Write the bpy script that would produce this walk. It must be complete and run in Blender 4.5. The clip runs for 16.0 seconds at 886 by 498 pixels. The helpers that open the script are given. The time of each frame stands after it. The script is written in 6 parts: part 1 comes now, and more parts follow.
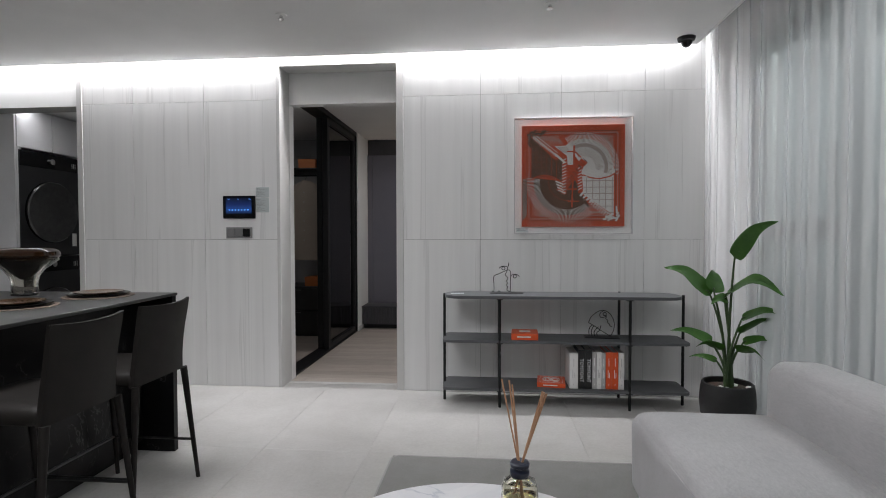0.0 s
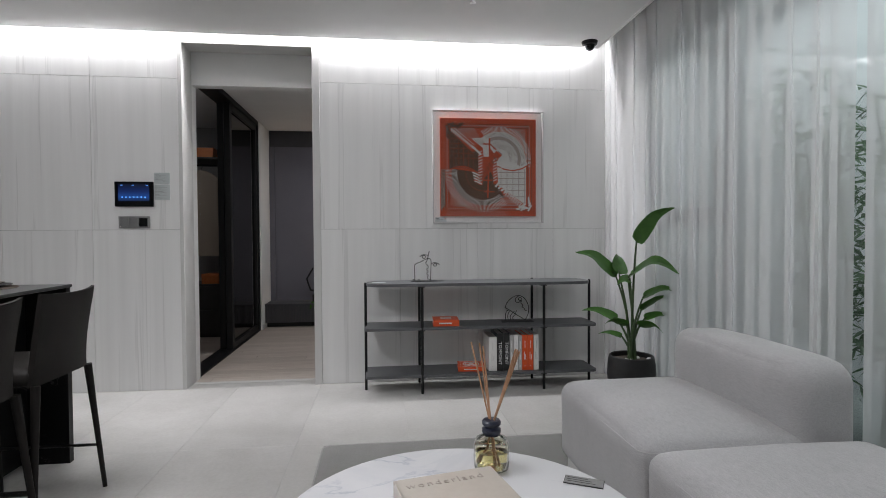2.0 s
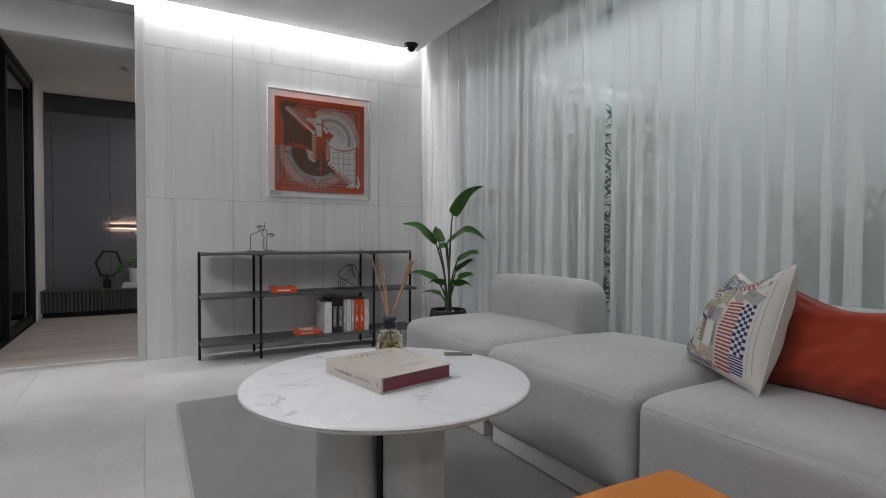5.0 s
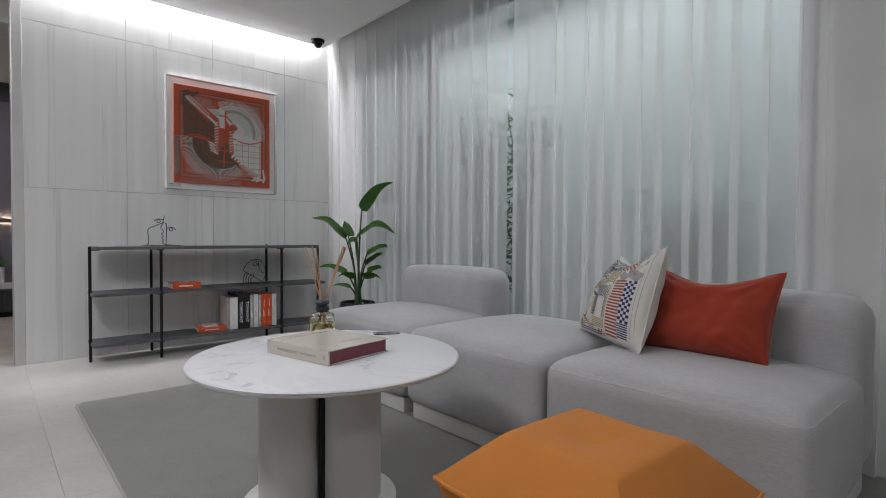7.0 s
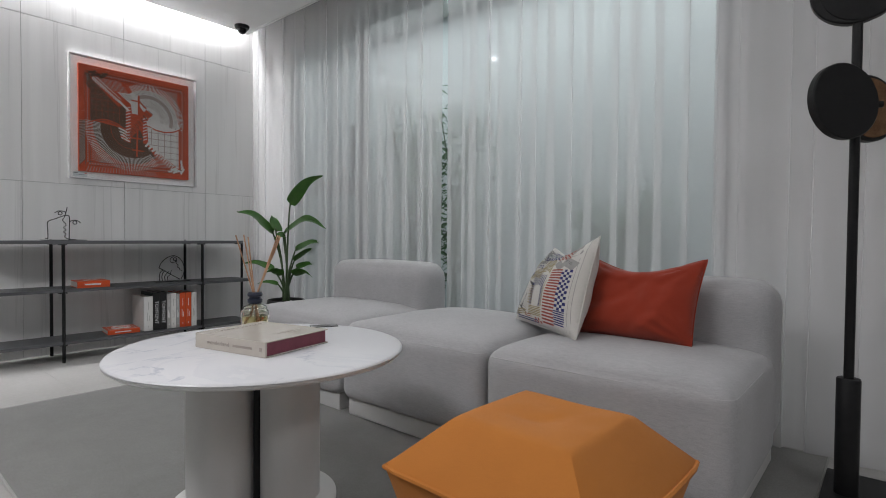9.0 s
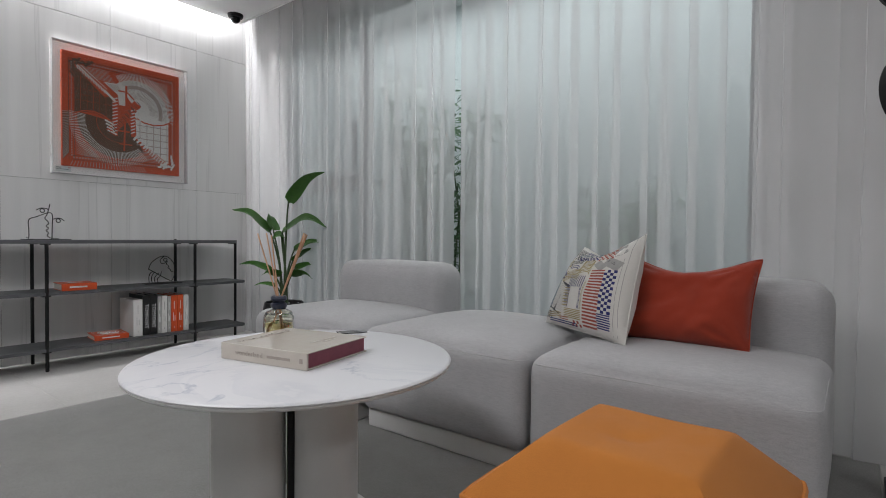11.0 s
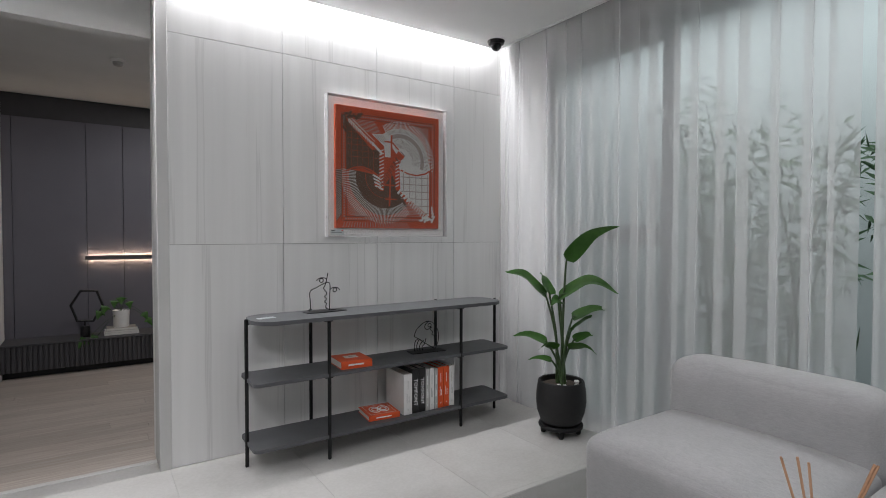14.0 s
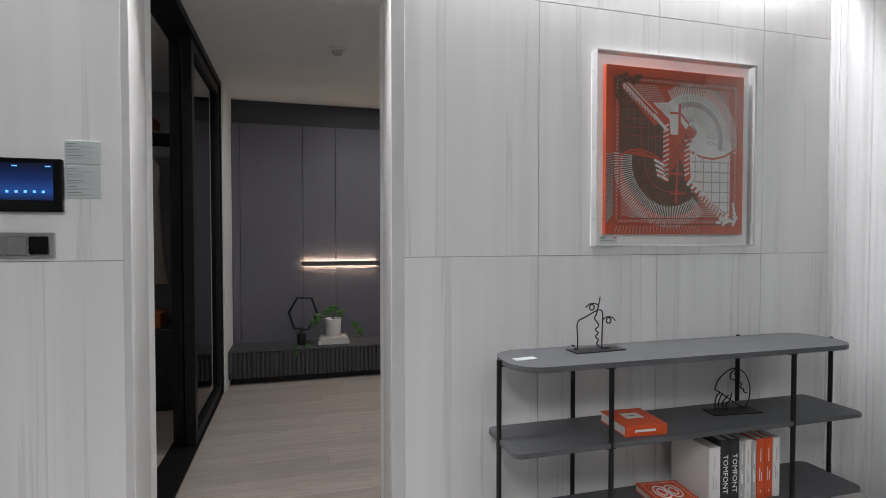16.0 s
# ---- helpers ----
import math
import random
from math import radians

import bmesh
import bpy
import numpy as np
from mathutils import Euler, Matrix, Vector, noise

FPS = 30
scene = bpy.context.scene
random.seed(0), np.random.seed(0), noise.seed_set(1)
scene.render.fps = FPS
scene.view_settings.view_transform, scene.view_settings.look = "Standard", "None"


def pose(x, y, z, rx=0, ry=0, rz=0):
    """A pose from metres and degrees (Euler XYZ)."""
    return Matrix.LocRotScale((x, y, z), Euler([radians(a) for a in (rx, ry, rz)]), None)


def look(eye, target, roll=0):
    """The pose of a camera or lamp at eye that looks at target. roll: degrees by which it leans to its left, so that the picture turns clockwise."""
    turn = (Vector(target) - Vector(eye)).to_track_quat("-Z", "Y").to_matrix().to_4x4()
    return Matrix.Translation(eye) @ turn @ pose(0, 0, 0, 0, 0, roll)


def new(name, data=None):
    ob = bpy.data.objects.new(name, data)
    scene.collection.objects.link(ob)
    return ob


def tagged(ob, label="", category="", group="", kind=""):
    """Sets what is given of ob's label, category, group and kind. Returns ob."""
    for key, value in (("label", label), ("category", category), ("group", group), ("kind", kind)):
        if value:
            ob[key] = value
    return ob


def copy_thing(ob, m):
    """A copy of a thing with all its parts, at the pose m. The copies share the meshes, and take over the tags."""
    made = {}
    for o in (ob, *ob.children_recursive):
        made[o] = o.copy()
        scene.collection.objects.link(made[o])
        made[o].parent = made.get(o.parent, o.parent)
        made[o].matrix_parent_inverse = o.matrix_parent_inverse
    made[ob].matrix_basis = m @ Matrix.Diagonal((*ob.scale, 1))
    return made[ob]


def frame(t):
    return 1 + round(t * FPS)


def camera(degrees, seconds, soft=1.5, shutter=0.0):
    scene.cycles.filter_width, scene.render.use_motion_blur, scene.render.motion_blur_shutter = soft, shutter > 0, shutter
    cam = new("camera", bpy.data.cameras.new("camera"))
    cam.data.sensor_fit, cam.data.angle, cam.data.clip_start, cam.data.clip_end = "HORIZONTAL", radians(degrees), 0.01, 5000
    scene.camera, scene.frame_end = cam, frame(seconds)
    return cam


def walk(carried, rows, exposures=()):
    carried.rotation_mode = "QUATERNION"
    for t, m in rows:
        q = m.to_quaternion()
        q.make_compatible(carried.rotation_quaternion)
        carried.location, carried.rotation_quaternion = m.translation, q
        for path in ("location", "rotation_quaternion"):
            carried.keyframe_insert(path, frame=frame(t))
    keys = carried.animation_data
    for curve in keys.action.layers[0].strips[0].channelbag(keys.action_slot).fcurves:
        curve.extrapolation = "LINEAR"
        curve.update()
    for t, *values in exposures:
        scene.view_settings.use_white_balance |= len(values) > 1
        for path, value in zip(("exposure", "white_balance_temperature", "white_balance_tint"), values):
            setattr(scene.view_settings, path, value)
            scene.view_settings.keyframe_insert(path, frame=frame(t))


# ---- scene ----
cam = camera(80.5, 16.0, soft=0.95)
PATH = [
    (0, (-0.022, 0.001, 1.27), (-0.202, 1.992, 1.214), -0.1),
    (0.5, (-0.106, 0.026, 1.256), (-0.22, 2.022, 1.2), -0.1),
    (1, (-0.188, 0.041, 1.238), (-0.217, 2.041, 1.182), -0.2),
    (1.5, (-0.224, 0.024, 1.197), (-0.137, 2.022, 1.144), -0.3),
    (2, (-0.243, -0.018, 1.173), (-0.012, 1.968, 1.122), -0.3),
    (2.5, (-0.306, -0.071, 1.131), (0.08, 1.891, 1.081), -0.2),
    (3, (-0.405, -0.125, 1.081), (0.138, 1.799, 1.031), -0.1),
    (3.5, (-0.512, -0.186, 1.033), (0.164, 1.695, 0.981), 0.1),
    (4, (-0.599, -0.257, 0.991), (0.181, 1.585, 0.941), 0.2),
    (4.5, (-0.659, -0.299, 0.961), (0.223, 1.495, 0.912), 0.2),
    (5, (-0.717, -0.346, 0.954), (0.27, 1.393, 0.903), 0.3),
    (7.5, (-0.952, -0.421, 0.897), (0.432, 1.021, 0.848), 0.4),
    (8, (-0.955, -0.416, 0.884), (0.487, 0.969, 0.837), 0.5),
    (8.5, (-0.953, -0.396, 0.871), (0.533, 0.942, 0.825), 0.5),
    (11, (-0.98, -0.101, 0.856), (0.591, 1.135, 0.813), 0.5),
    (11.5, (-0.996, 0.004, 0.863), (0.577, 1.238, 0.815), 0.5),
    (12, (-0.991, 0.149, 0.891), (0.573, 1.395, 0.849), 0.6),
    (12.5, (-0.979, 0.334, 0.967), (0.535, 1.64, 0.915), 0.5),
    (13, (-0.99, 0.561, 1.077), (0.423, 1.976, 1.028), 0.3),
    (13.5, (-1.018, 0.76, 1.224), (0.255, 2.301, 1.174), 0.15),
    (14, (-1.075, 1.008, 1.287), (0.043, 2.666, 1.232), 0.1),
    (14.5, (-1.105, 1.257, 1.288), (-0.142, 3.008, 1.238), 0.0),
    (15, (-1.118, 1.486, 1.303), (-0.304, 3.309, 1.253), 0.0),
    (15.5, (-1.128, 1.735, 1.306), (-0.455, 3.618, 1.256), 0.0),
    (16, (-1.157, 2.014, 1.32), (-0.62, 3.94, 1.27), 0.0),
]

EXPOSURES = [(0.0, 0.0), (2.5, -0.04), (4.0, -0.16), (5.0, -0.16), (8.5, -0.02), (11.0, -0.02), (13.0, -0.05), (14.0, -0.02), (15.0, 0.02), (15.5, 0.12), (16.0, 0.17)]
walk(cam, [(t, look(eye, target, roll)) for t, eye, target, roll in PATH], [(t, stops, 6500, 12.8) for t, stops in EXPOSURES])

# ---- world and light ----
world = bpy.data.worlds.new("world")
scene.world = world
world.use_nodes = True
wn = world.node_tree.nodes
sky = wn.new("ShaderNodeTexSky")
sky.sky_type = "NISHITA"
sky.sun_disc = False
sky.sun_elevation, sky.sun_rotation = radians(35), radians(60)
world.node_tree.links.new(sky.outputs[0], wn["Background"].inputs[0])
wn["Background"].inputs[1].default_value = 0.05


def area_lamp(name, place, target, sx, sy, watts, colour=(1, 1, 1)):
    data = bpy.data.lights.new(name, "AREA")
    data.shape, data.size, data.size_y, data.energy, data.color = "RECTANGLE", sx, sy, watts, colour
    ob = new(name, data)
    ob.matrix_world = look(place, target)
    return ob


CEIL = 2.695
COOL = (0.97, 0.985, 1.0)
area_lamp("cove_light", (-1.81, 4.158, 2.79), (-1.81, 4.165, 0), 6.5, 0.03, 99, COOL)
# two broad fills added under the ceiling out of view, no panel is built
area_lamp("ceiling_fill_light", (-1.2, -2.2, CEIL - 0.02), (-1.2, -2.2, 0), 2.0, 0.4, 24, COOL)
area_lamp("ceiling_fill_light", (-1.7, 1.4, CEIL - 0.02), (-1.7, 1.4, 0), 0.6, 1.4, 46, COOL)
DOWNLIGHTS = [(0.2, 2.75), (0.2, 1.36), (0.2, -0.03)]
for dx, dy in DOWNLIGHTS:
    spot = area_lamp("downlight_lamp", (dx, dy, CEIL - 0.004), (dx, dy, 0), 0.07, 0.07, 3.0, COOL)
    spot.data.shape, spot.data.spread = "DISK", radians(165)
# added lamp, hidden above the window head, to brighten the light well backdrop
area_lamp("light_well_fill", (2.55, 1.9, 3.17), (2.55, 1.9, 0), 0.9, 5.6, 75, (0.96, 1.0, 0.995))
# unseen lamp put in to brighten the hall, without a fitting
area_lamp("hall_fill_light", (-0.4, 5.9, 2.58), (-0.4, 5.9, 0), 0.3, 0.3, 16, COOL)
# made-up fill inside the laundry opening that lights cabinets and machines
area_lamp("laundry_fill_light", (-4.2, 4.52, 2.44), (-4.2, 4.52, 0), 0.8, 0.1, 2.8, COOL)
area_lamp("dressing_light", (-2.5, 5.5, 2.58), (-2.5, 5.5, 0), 0.25, 0.25, 2.2, COOL)

# ---- materials ----


def mat(name, colour, rough=0.6, metal=0.0, spec=0.5):
    m = bpy.data.materials.new(name)
    m.use_nodes = True
    b = m.node_tree.nodes["Principled BSDF"]
    b.inputs["Base Color"].default_value = (*colour, 1)
    b.inputs["Roughness"].default_value = rough
    b.inputs["Metallic"].default_value = metal
    b.inputs["Specular IOR Level"].default_value = spec
    return m


def node(m, kind, **values):
    n = m.node_tree.nodes.new(kind)
    for key, value in values.items():
        if key in n.inputs:
            n.inputs[key].default_value = value
    return n


def wire(m, a, b):
    m.node_tree.links.new(a, b)


def coords(m, scale=(1, 1, 1), kind="Object", shuffle=0.0):
    """Texture coordinates, scaled; shuffle moves them from object to object."""
    tc = node(m, "ShaderNodeTexCoord")
    mp = node(m, "ShaderNodeMapping")
    mp.inputs["Scale"].default_value = scale
    wire(m, tc.outputs[kind], mp.inputs["Vector"])
    if shuffle:
        info = node(m, "ShaderNodeObjectInfo")
        mul = node(m, "ShaderNodeMath")
        mul.operation = "MULTIPLY"
        mul.inputs[1].default_value = shuffle
        wire(m, info.outputs["Random"], mul.inputs[0])
        comb = node(m, "ShaderNodeCombineXYZ")
        for k in range(3):
            wire(m, mul.outputs[0], comb.inputs[k])
        wire(m, comb.outputs[0], mp.inputs["Location"])
    return mp.outputs[0]


def noisy(m, vec, scale, detail=4.0, rough=0.55, distortion=0.0):
    n = node(m, "ShaderNodeTexNoise")
    n.inputs["Scale"].default_value = scale
    n.inputs["Detail"].default_value = detail
    n.inputs["Roughness"].default_value = rough
    n.inputs["Distortion"].default_value = distortion
    if vec is not None:
        wire(m, vec, n.inputs["Vector"])
    return n.outputs["Fac"]


def ramp(m, fac, stops):
    r = node(m, "ShaderNodeValToRGB")
    e = r.color_ramp.elements
    while len(e) < len(stops):
        e.new(0.5)
    for el, (p, c) in zip(e, stops):
        el.position, el.color = p, (*c, 1)
    wire(m, fac, r.inputs[0])
    return r.outputs[0]


def mixed(m, fac, a, b, blend="MIX"):
    x = node(m, "ShaderNodeMix")
    x.data_type, x.blend_type = "RGBA", blend
    for value, socket in ((fac, x.inputs[0]), (a, x.inputs[6]), (b, x.inputs[7])):
        if isinstance(value, (int, float)):
            socket.default_value = value
        elif isinstance(value, tuple):
            socket.default_value = (*value, 1)
        else:
            wire(m, value, socket)
    return x.outputs[2]


def bump(m, height, strength=0.2, distance=0.01):
    b = node(m, "ShaderNodeBump")
    b.inputs["Strength"].default_value = strength
    b.inputs["Distance"].default_value = distance
    wire(m, height, b.inputs["Height"])
    wire(m, b.outputs[0], m.node_tree.nodes["Principled BSDF"].inputs["Normal"])


def base(m, colour):
    wire(m, colour, m.node_tree.nodes["Principled BSDF"].inputs["Base Color"])


def mottled(name, a, b, scale, rough=0.6, strength=0.15, stretch=(1, 1, 1), metal=0.0, grain=120.0, spec=0.5, shuffle=0.0):
    """Two tones that drift into each other, with a fine grain in the relief."""
    m = mat(name, a, rough, metal, spec)
    v = coords(m, stretch, "Object", shuffle)
    big, fine = noisy(m, v, scale, 5), noisy(m, v, grain, 3)
    base(m, mixed(m, 0.25, ramp(m, big, [(0.3, a), (0.7, b)]), ramp(m, fine, [(0.3, a), (0.7, b)])))
    if strength:
        bump(m, fine, strength, 0.003)
    return m


def streaked_tile():
    """Pale stone tile with upright sediment streaks."""
    m = mat("streaked_stone_tile", (0.66, 0.66, 0.65), 0.4)
    wide = noisy(m, coords(m, (3.4, 1, 0.10), "Object", 9.0), 2.4, 4, 0.6, 0.3)
    thin = noisy(m, coords(m, (13, 1, 0.16), "Object", 9.0), 1.5, 4, 0.55, 0.2)
    vein = noisy(m, coords(m, (7.0, 1, 0.13), "Object", 5.0), 1.5, 5, 0.6, 0.35)
    fleck = noisy(m, coords(m, (60, 1, 3.0), "Object", 3.0), 2.0, 3)
    c = ramp(m, wide, [(0.3, (0.685, 0.681, 0.674)), (0.7, (0.765, 0.761, 0.754))])
    c = mixed(m, 0.09, c, ramp(m, thin, [(0.3, (0.55, 0.547, 0.54)), (0.68, (0.82, 0.818, 0.812))]))
    c = mixed(m, ramp(m, vein, [(0.59, (0, 0, 0)), (0.622, (0.3, 0.3, 0.3)), (0.636, (0.09, 0.09, 0.09)), (0.68, (0, 0, 0))]), c, (0.36, 0.355, 0.345))
    c = mixed(m, ramp(m, fleck, [(0.66, (0, 0, 0)), (0.85, (0.12, 0.12, 0.12))]), c, (0.46, 0.455, 0.445))
    base(m, c)
    bump(m, thin, 0.04, 0.002)
    return m


def floor_stone():
    m = mat("floor_stone", (0.5, 0.49, 0.47), 0.38)
    v = coords(m, (1, 1, 1), "Object", 7.0)
    cloud, speck = noisy(m, v, 2.6, 7, 0.62, 0.3), noisy(m, v, 60, 4)
    c = ramp(m, cloud, [(0.3, (0.37, 0.36, 0.345)), (0.5, (0.43, 0.42, 0.405)), (0.72, (0.49, 0.48, 0.465))])
    base(m, mixed(m, 0.18, c, ramp(m, speck, [(0.35, (0.42, 0.41, 0.39)), (0.65, (0.62, 0.61, 0.59))])))
    bump(m, speck, 0.04, 0.002)
    return m


def plank_wood():
    m = mat("pale_oak_plank", (0.4, 0.34, 0.29), 0.5)
    grain = noisy(m, coords(m, (1.2, 22, 6), "Object", 11.0), 3.0, 6, 0.6, 0.6)
    info = node(m, "ShaderNodeObjectInfo")
    tone = ramp(m, info.outputs["Random"], [(0.0, (0.40, 0.35, 0.31)), (1.0, (0.52, 0.46, 0.41))])
    base(m, mixed(m, ramp(m, grain, [(0.35, (0, 0, 0)), (0.7, (0.75, 0.75, 0.75))]), tone, (0.30, 0.25, 0.21)))
    bump(m, grain, 0.12, 0.002)
    return m


def marble(name, ground, vein_colour, scale, width, spread=0.0, cloudy=0.0):
    m = mat(name, ground, 0.36)
    v = coords(m)
    n1 = noisy(m, coords(m, (1, 1.7, 1)), scale, 6, 0.58, 0.7)
    n2 = noisy(m, coords(m, (1.3, 0.6, 1)), scale * 0.6, 6, 0.6, 2.0)
    mask = ramp(m, n1, [(0.5 - width, (0, 0, 0)), (0.5, (0.75, 0.75, 0.75)), (0.5 + width, (0, 0, 0))])
    patch = ramp(m, n2, [(0.46 - spread, (0, 0, 0)), (0.62 - spread, (1, 1, 1))])
    haze = ramp(m, n2, [(0.5, (0, 0, 0)), (0.575, (cloudy, cloudy, cloudy)), (0.585, (0, 0, 0))])
    c = mixed(m, haze, ground, vein_colour)
    base(m, mixed(m, mixed(m, 1.0, mask, patch, "MULTIPLY"), c, vein_colour))
    return m


def woven(name, colour, dark, scale=420.0, rough=0.9, slubs=0.45, cloud=3.0):
    """Upholstery: a fine two-tone weave with soft blotches."""
    m = mat(name, colour, rough, 0, 0.25)
    v = coords(m)
    w = noisy(m, coords(m, (1, 1, 2.4)), scale, 2, 0.7)
    slub = noisy(m, coords(m, (2.5, 0.8, 5.0)), 46, 3, 0.65)
    big = noisy(m, v, cloud, 6, 0.62)
    c = mixed(m, slubs, ramp(m, w, [(0.32, dark), (0.66, colour)]), ramp(m, slub, [(0.32, dark), (0.68, colour)]))
    base(m, mixed(m, 0.3, c, ramp(m, big, [(0.3, dark), (0.7, colour)])))
    bump(m, w, 0.35, 0.002)
    m.node_tree.nodes["Principled BSDF"].inputs["Sheen Weight"].default_value = 0.25
    return m


def sheer():
    """A thin voile: part of the light goes straight through, the rest scatters on both sides."""
    m = bpy.data.materials.new("sheer_voile")
    m.use_nodes = True
    t = m.node_tree
    t.nodes.remove(t.nodes["Principled BSDF"])
    clear, dif, tra = (t.nodes.new(k) for k in ("ShaderNodeBsdfTransparent", "ShaderNodeBsdfDiffuse", "ShaderNodeBsdfTranslucent"))
    dif.inputs[0].default_value = tra.inputs[0].default_value = (0.95, 0.95, 0.95, 1)
    a, b = t.nodes.new("ShaderNodeMixShader"), t.nodes.new("ShaderNodeMixShader")
    a.inputs[0].default_value = 0.45
    b.inputs[0].default_value = 0.38
    wire(m, dif.outputs[0], a.inputs[1])
    wire(m, tra.outputs[0], a.inputs[2])
    wire(m, clear.outputs[0], b.inputs[1])
    wire(m, a.outputs[0], b.inputs[2])
    wire(m, b.outputs[0], t.nodes["Material Output"].inputs[0])
    return m


def glass(name, colour=(1, 1, 1), rough=0.0):
    m = mat(name, colour, rough)
    b = m.node_tree.nodes["Principled BSDF"]
    b.inputs["Transmission Weight"].default_value = 1.0
    b.inputs["IOR"].default_value = 1.45
    return m


def pane_glass(name, tint=(0.9, 0.95, 0.95), gloss=0.08):
    """A flat pane: see-through with a faint mirror."""
    m = bpy.data.materials.new(name)
    m.use_nodes = True
    t = m.node_tree
    t.nodes.remove(t.nodes["Principled BSDF"])
    clear, gl, mx = (t.nodes.new(k) for k in ("ShaderNodeBsdfTransparent", "ShaderNodeBsdfGlossy", "ShaderNodeMixShader"))
    clear.inputs[0].default_value = (*tint, 1)
    gl.inputs["Roughness"].default_value = 0.02
    fr = t.nodes.new("ShaderNodeFresnel")
    mul = t.nodes.new("ShaderNodeMath")
    mul.operation = "MULTIPLY_ADD"
    mul.inputs[1].default_value, mul.inputs[2].default_value = gloss * 4, 0.0
    wire(m, fr.outputs[0], mul.inputs[0])
    wire(m, mul.outputs[0], mx.inputs[0])
    wire(m, clear.outputs[0], mx.inputs[1])
    wire(m, gl.outputs[0], mx.inputs[2])
    wire(m, mx.outputs[0], t.nodes["Material Output"].inputs[0])
    return m


def glow(name, colour, strength):
    m = mat(name, colour, 0.5)
    b = m.node_tree.nodes["Principled BSDF"]
    b.inputs["Emission Color"].default_value = (*colour, 1)
    b.inputs["Emission Strength"].default_value = strength
    return m


TILE = streaked_tile()
STONE = floor_stone()
OAK = plank_wood()
GROUT = mottled("grout", (0.58, 0.57, 0.55), (0.64, 0.63, 0.61), 30, 0.9)
JOINT = mottled("wall_joint", (0.28, 0.28, 0.27), (0.33, 0.33, 0.32), 30, 0.9)
PAINT = mottled("white_paint", (0.74, 0.74, 0.73), (0.79, 0.79, 0.78), 4, 0.75, 0.06)
TRIM = mottled("pale_grey_trim", (0.52, 0.515, 0.505), (0.57, 0.565, 0.555), 5, 0.7, 0.04, spec=0.3)
CEILING = mottled("ceiling_paper", (0.72, 0.72, 0.715), (0.77, 0.77, 0.765), 3, 0.85, 0.08, grain=300)
FRAME = mottled("grey_window_frame", (0.24, 0.25, 0.26), (0.28, 0.29, 0.3), 6, 0.45, 0.03)
BLACK = mottled("black_powder_coat", (0.006, 0.006, 0.0065), (0.011, 0.011, 0.0115), 30, 0.45, 0.08, grain=500, spec=0.3)
SHELF = mottled("charcoal_board", (0.075, 0.077, 0.083), (0.1, 0.102, 0.108), 8, 0.5, 0.06, grain=300)
SOFA = woven("light_grey_weave", (0.53, 0.526, 0.53), (0.33, 0.327, 0.332), 260)
PIPING = woven("grey_piping", (0.54, 0.54, 0.54), (0.44, 0.44, 0.44), 500)
ORANGE = woven("ochre_velvet", (0.64, 0.235, 0.042), (0.43, 0.145, 0.024), 500, 0.8, 0.08, 5.0)
ORANGE.node_tree.nodes["Principled BSDF"].inputs["Sheen Weight"].default_value = 0.08
RED = woven("rust_linen", (0.37, 0.047, 0.02), (0.29, 0.034, 0.015), 380, 0.9, 0.2)
RUG = woven("taupe_rug", (0.27, 0.265, 0.255), (0.16, 0.157, 0.15), 220, 0.95, 0.2, 7.0)
RUGEDGE = woven("rug_binding", (0.42, 0.41, 0.4), (0.3, 0.29, 0.28), 300, 0.95)
MARBLE = marble("white_marble", (0.7, 0.7, 0.715), (0.34, 0.37, 0.44), 2.1, 0.015, 0.03, 0.14)
COLUMN = mottled("white_lacquer", (0.66, 0.655, 0.64), (0.7, 0.695, 0.68), 4, 0.5, 0.03)
DARKSTONE = marble("black_marble", (0.004, 0.004, 0.0043), (0.1, 0.1, 0.1), 2.6, 0.006)
DARKSTONE.node_tree.nodes["Principled BSDF"].inputs["Specular IOR Level"].default_value = 0.25
COUNTER = mottled("grey_counter", (0.033, 0.033, 0.034), (0.046, 0.046, 0.047), 10, 0.32, 0.03, spec=0.4)
LEATHER = mottled("charcoal_leather", (0.0105, 0.009, 0.008), (0.016, 0.014, 0.0125), 14, 0.6, 0.25, grain=260, spec=0.25)
STEEL = mottled("dark_steel", (0.1, 0.1, 0.1), (0.14, 0.14, 0.14), 20, 0.3, 0.02, metal=1.0)
CHROME = mottled("chrome", (0.6, 0.6, 0.6), (0.66, 0.66, 0.66), 20, 0.15, 0.0, metal=1.0)
VOILE = sheer()
WINDOWGLASS = pane_glass("window_pane", (0.94, 0.975, 0.97), 0.03)
SMOKED = pane_glass("smoked_pane", (0.14, 0.14, 0.15), 0.3)
PURPLE = mottled("slate_violet_panel", (0.115, 0.11, 0.13), (0.13, 0.125, 0.146), 3, 0.55, 0.04)
RIB = mottled("charcoal_ribs", (0.05, 0.049, 0.054), (0.062, 0.06, 0.066), 10, 0.55, 0.04)
PAVING = mottled("grey_paving", (0.15, 0.17, 0.17), (0.2, 0.22, 0.22), 9, 0.8, 0.2)
PLANTERWALL = mottled("frosted_backdrop", (0.385, 0.41, 0.422), (0.445, 0.47, 0.482), 1.2, 0.7, 0.03)
POT = mottled("black_ceramic", (0.006, 0.006, 0.0064), (0.011, 0.011, 0.0115), 25, 0.55, 0.2, grain=90)
SOIL = mottled("soil", (0.03, 0.022, 0.016), (0.06, 0.045, 0.033), 60, 0.95, 0.8, grain=80)
PEBBLE = mottled("white_pebble", (0.6, 0.6, 0.58), (0.72, 0.72, 0.7), 30, 0.6, 0.1)
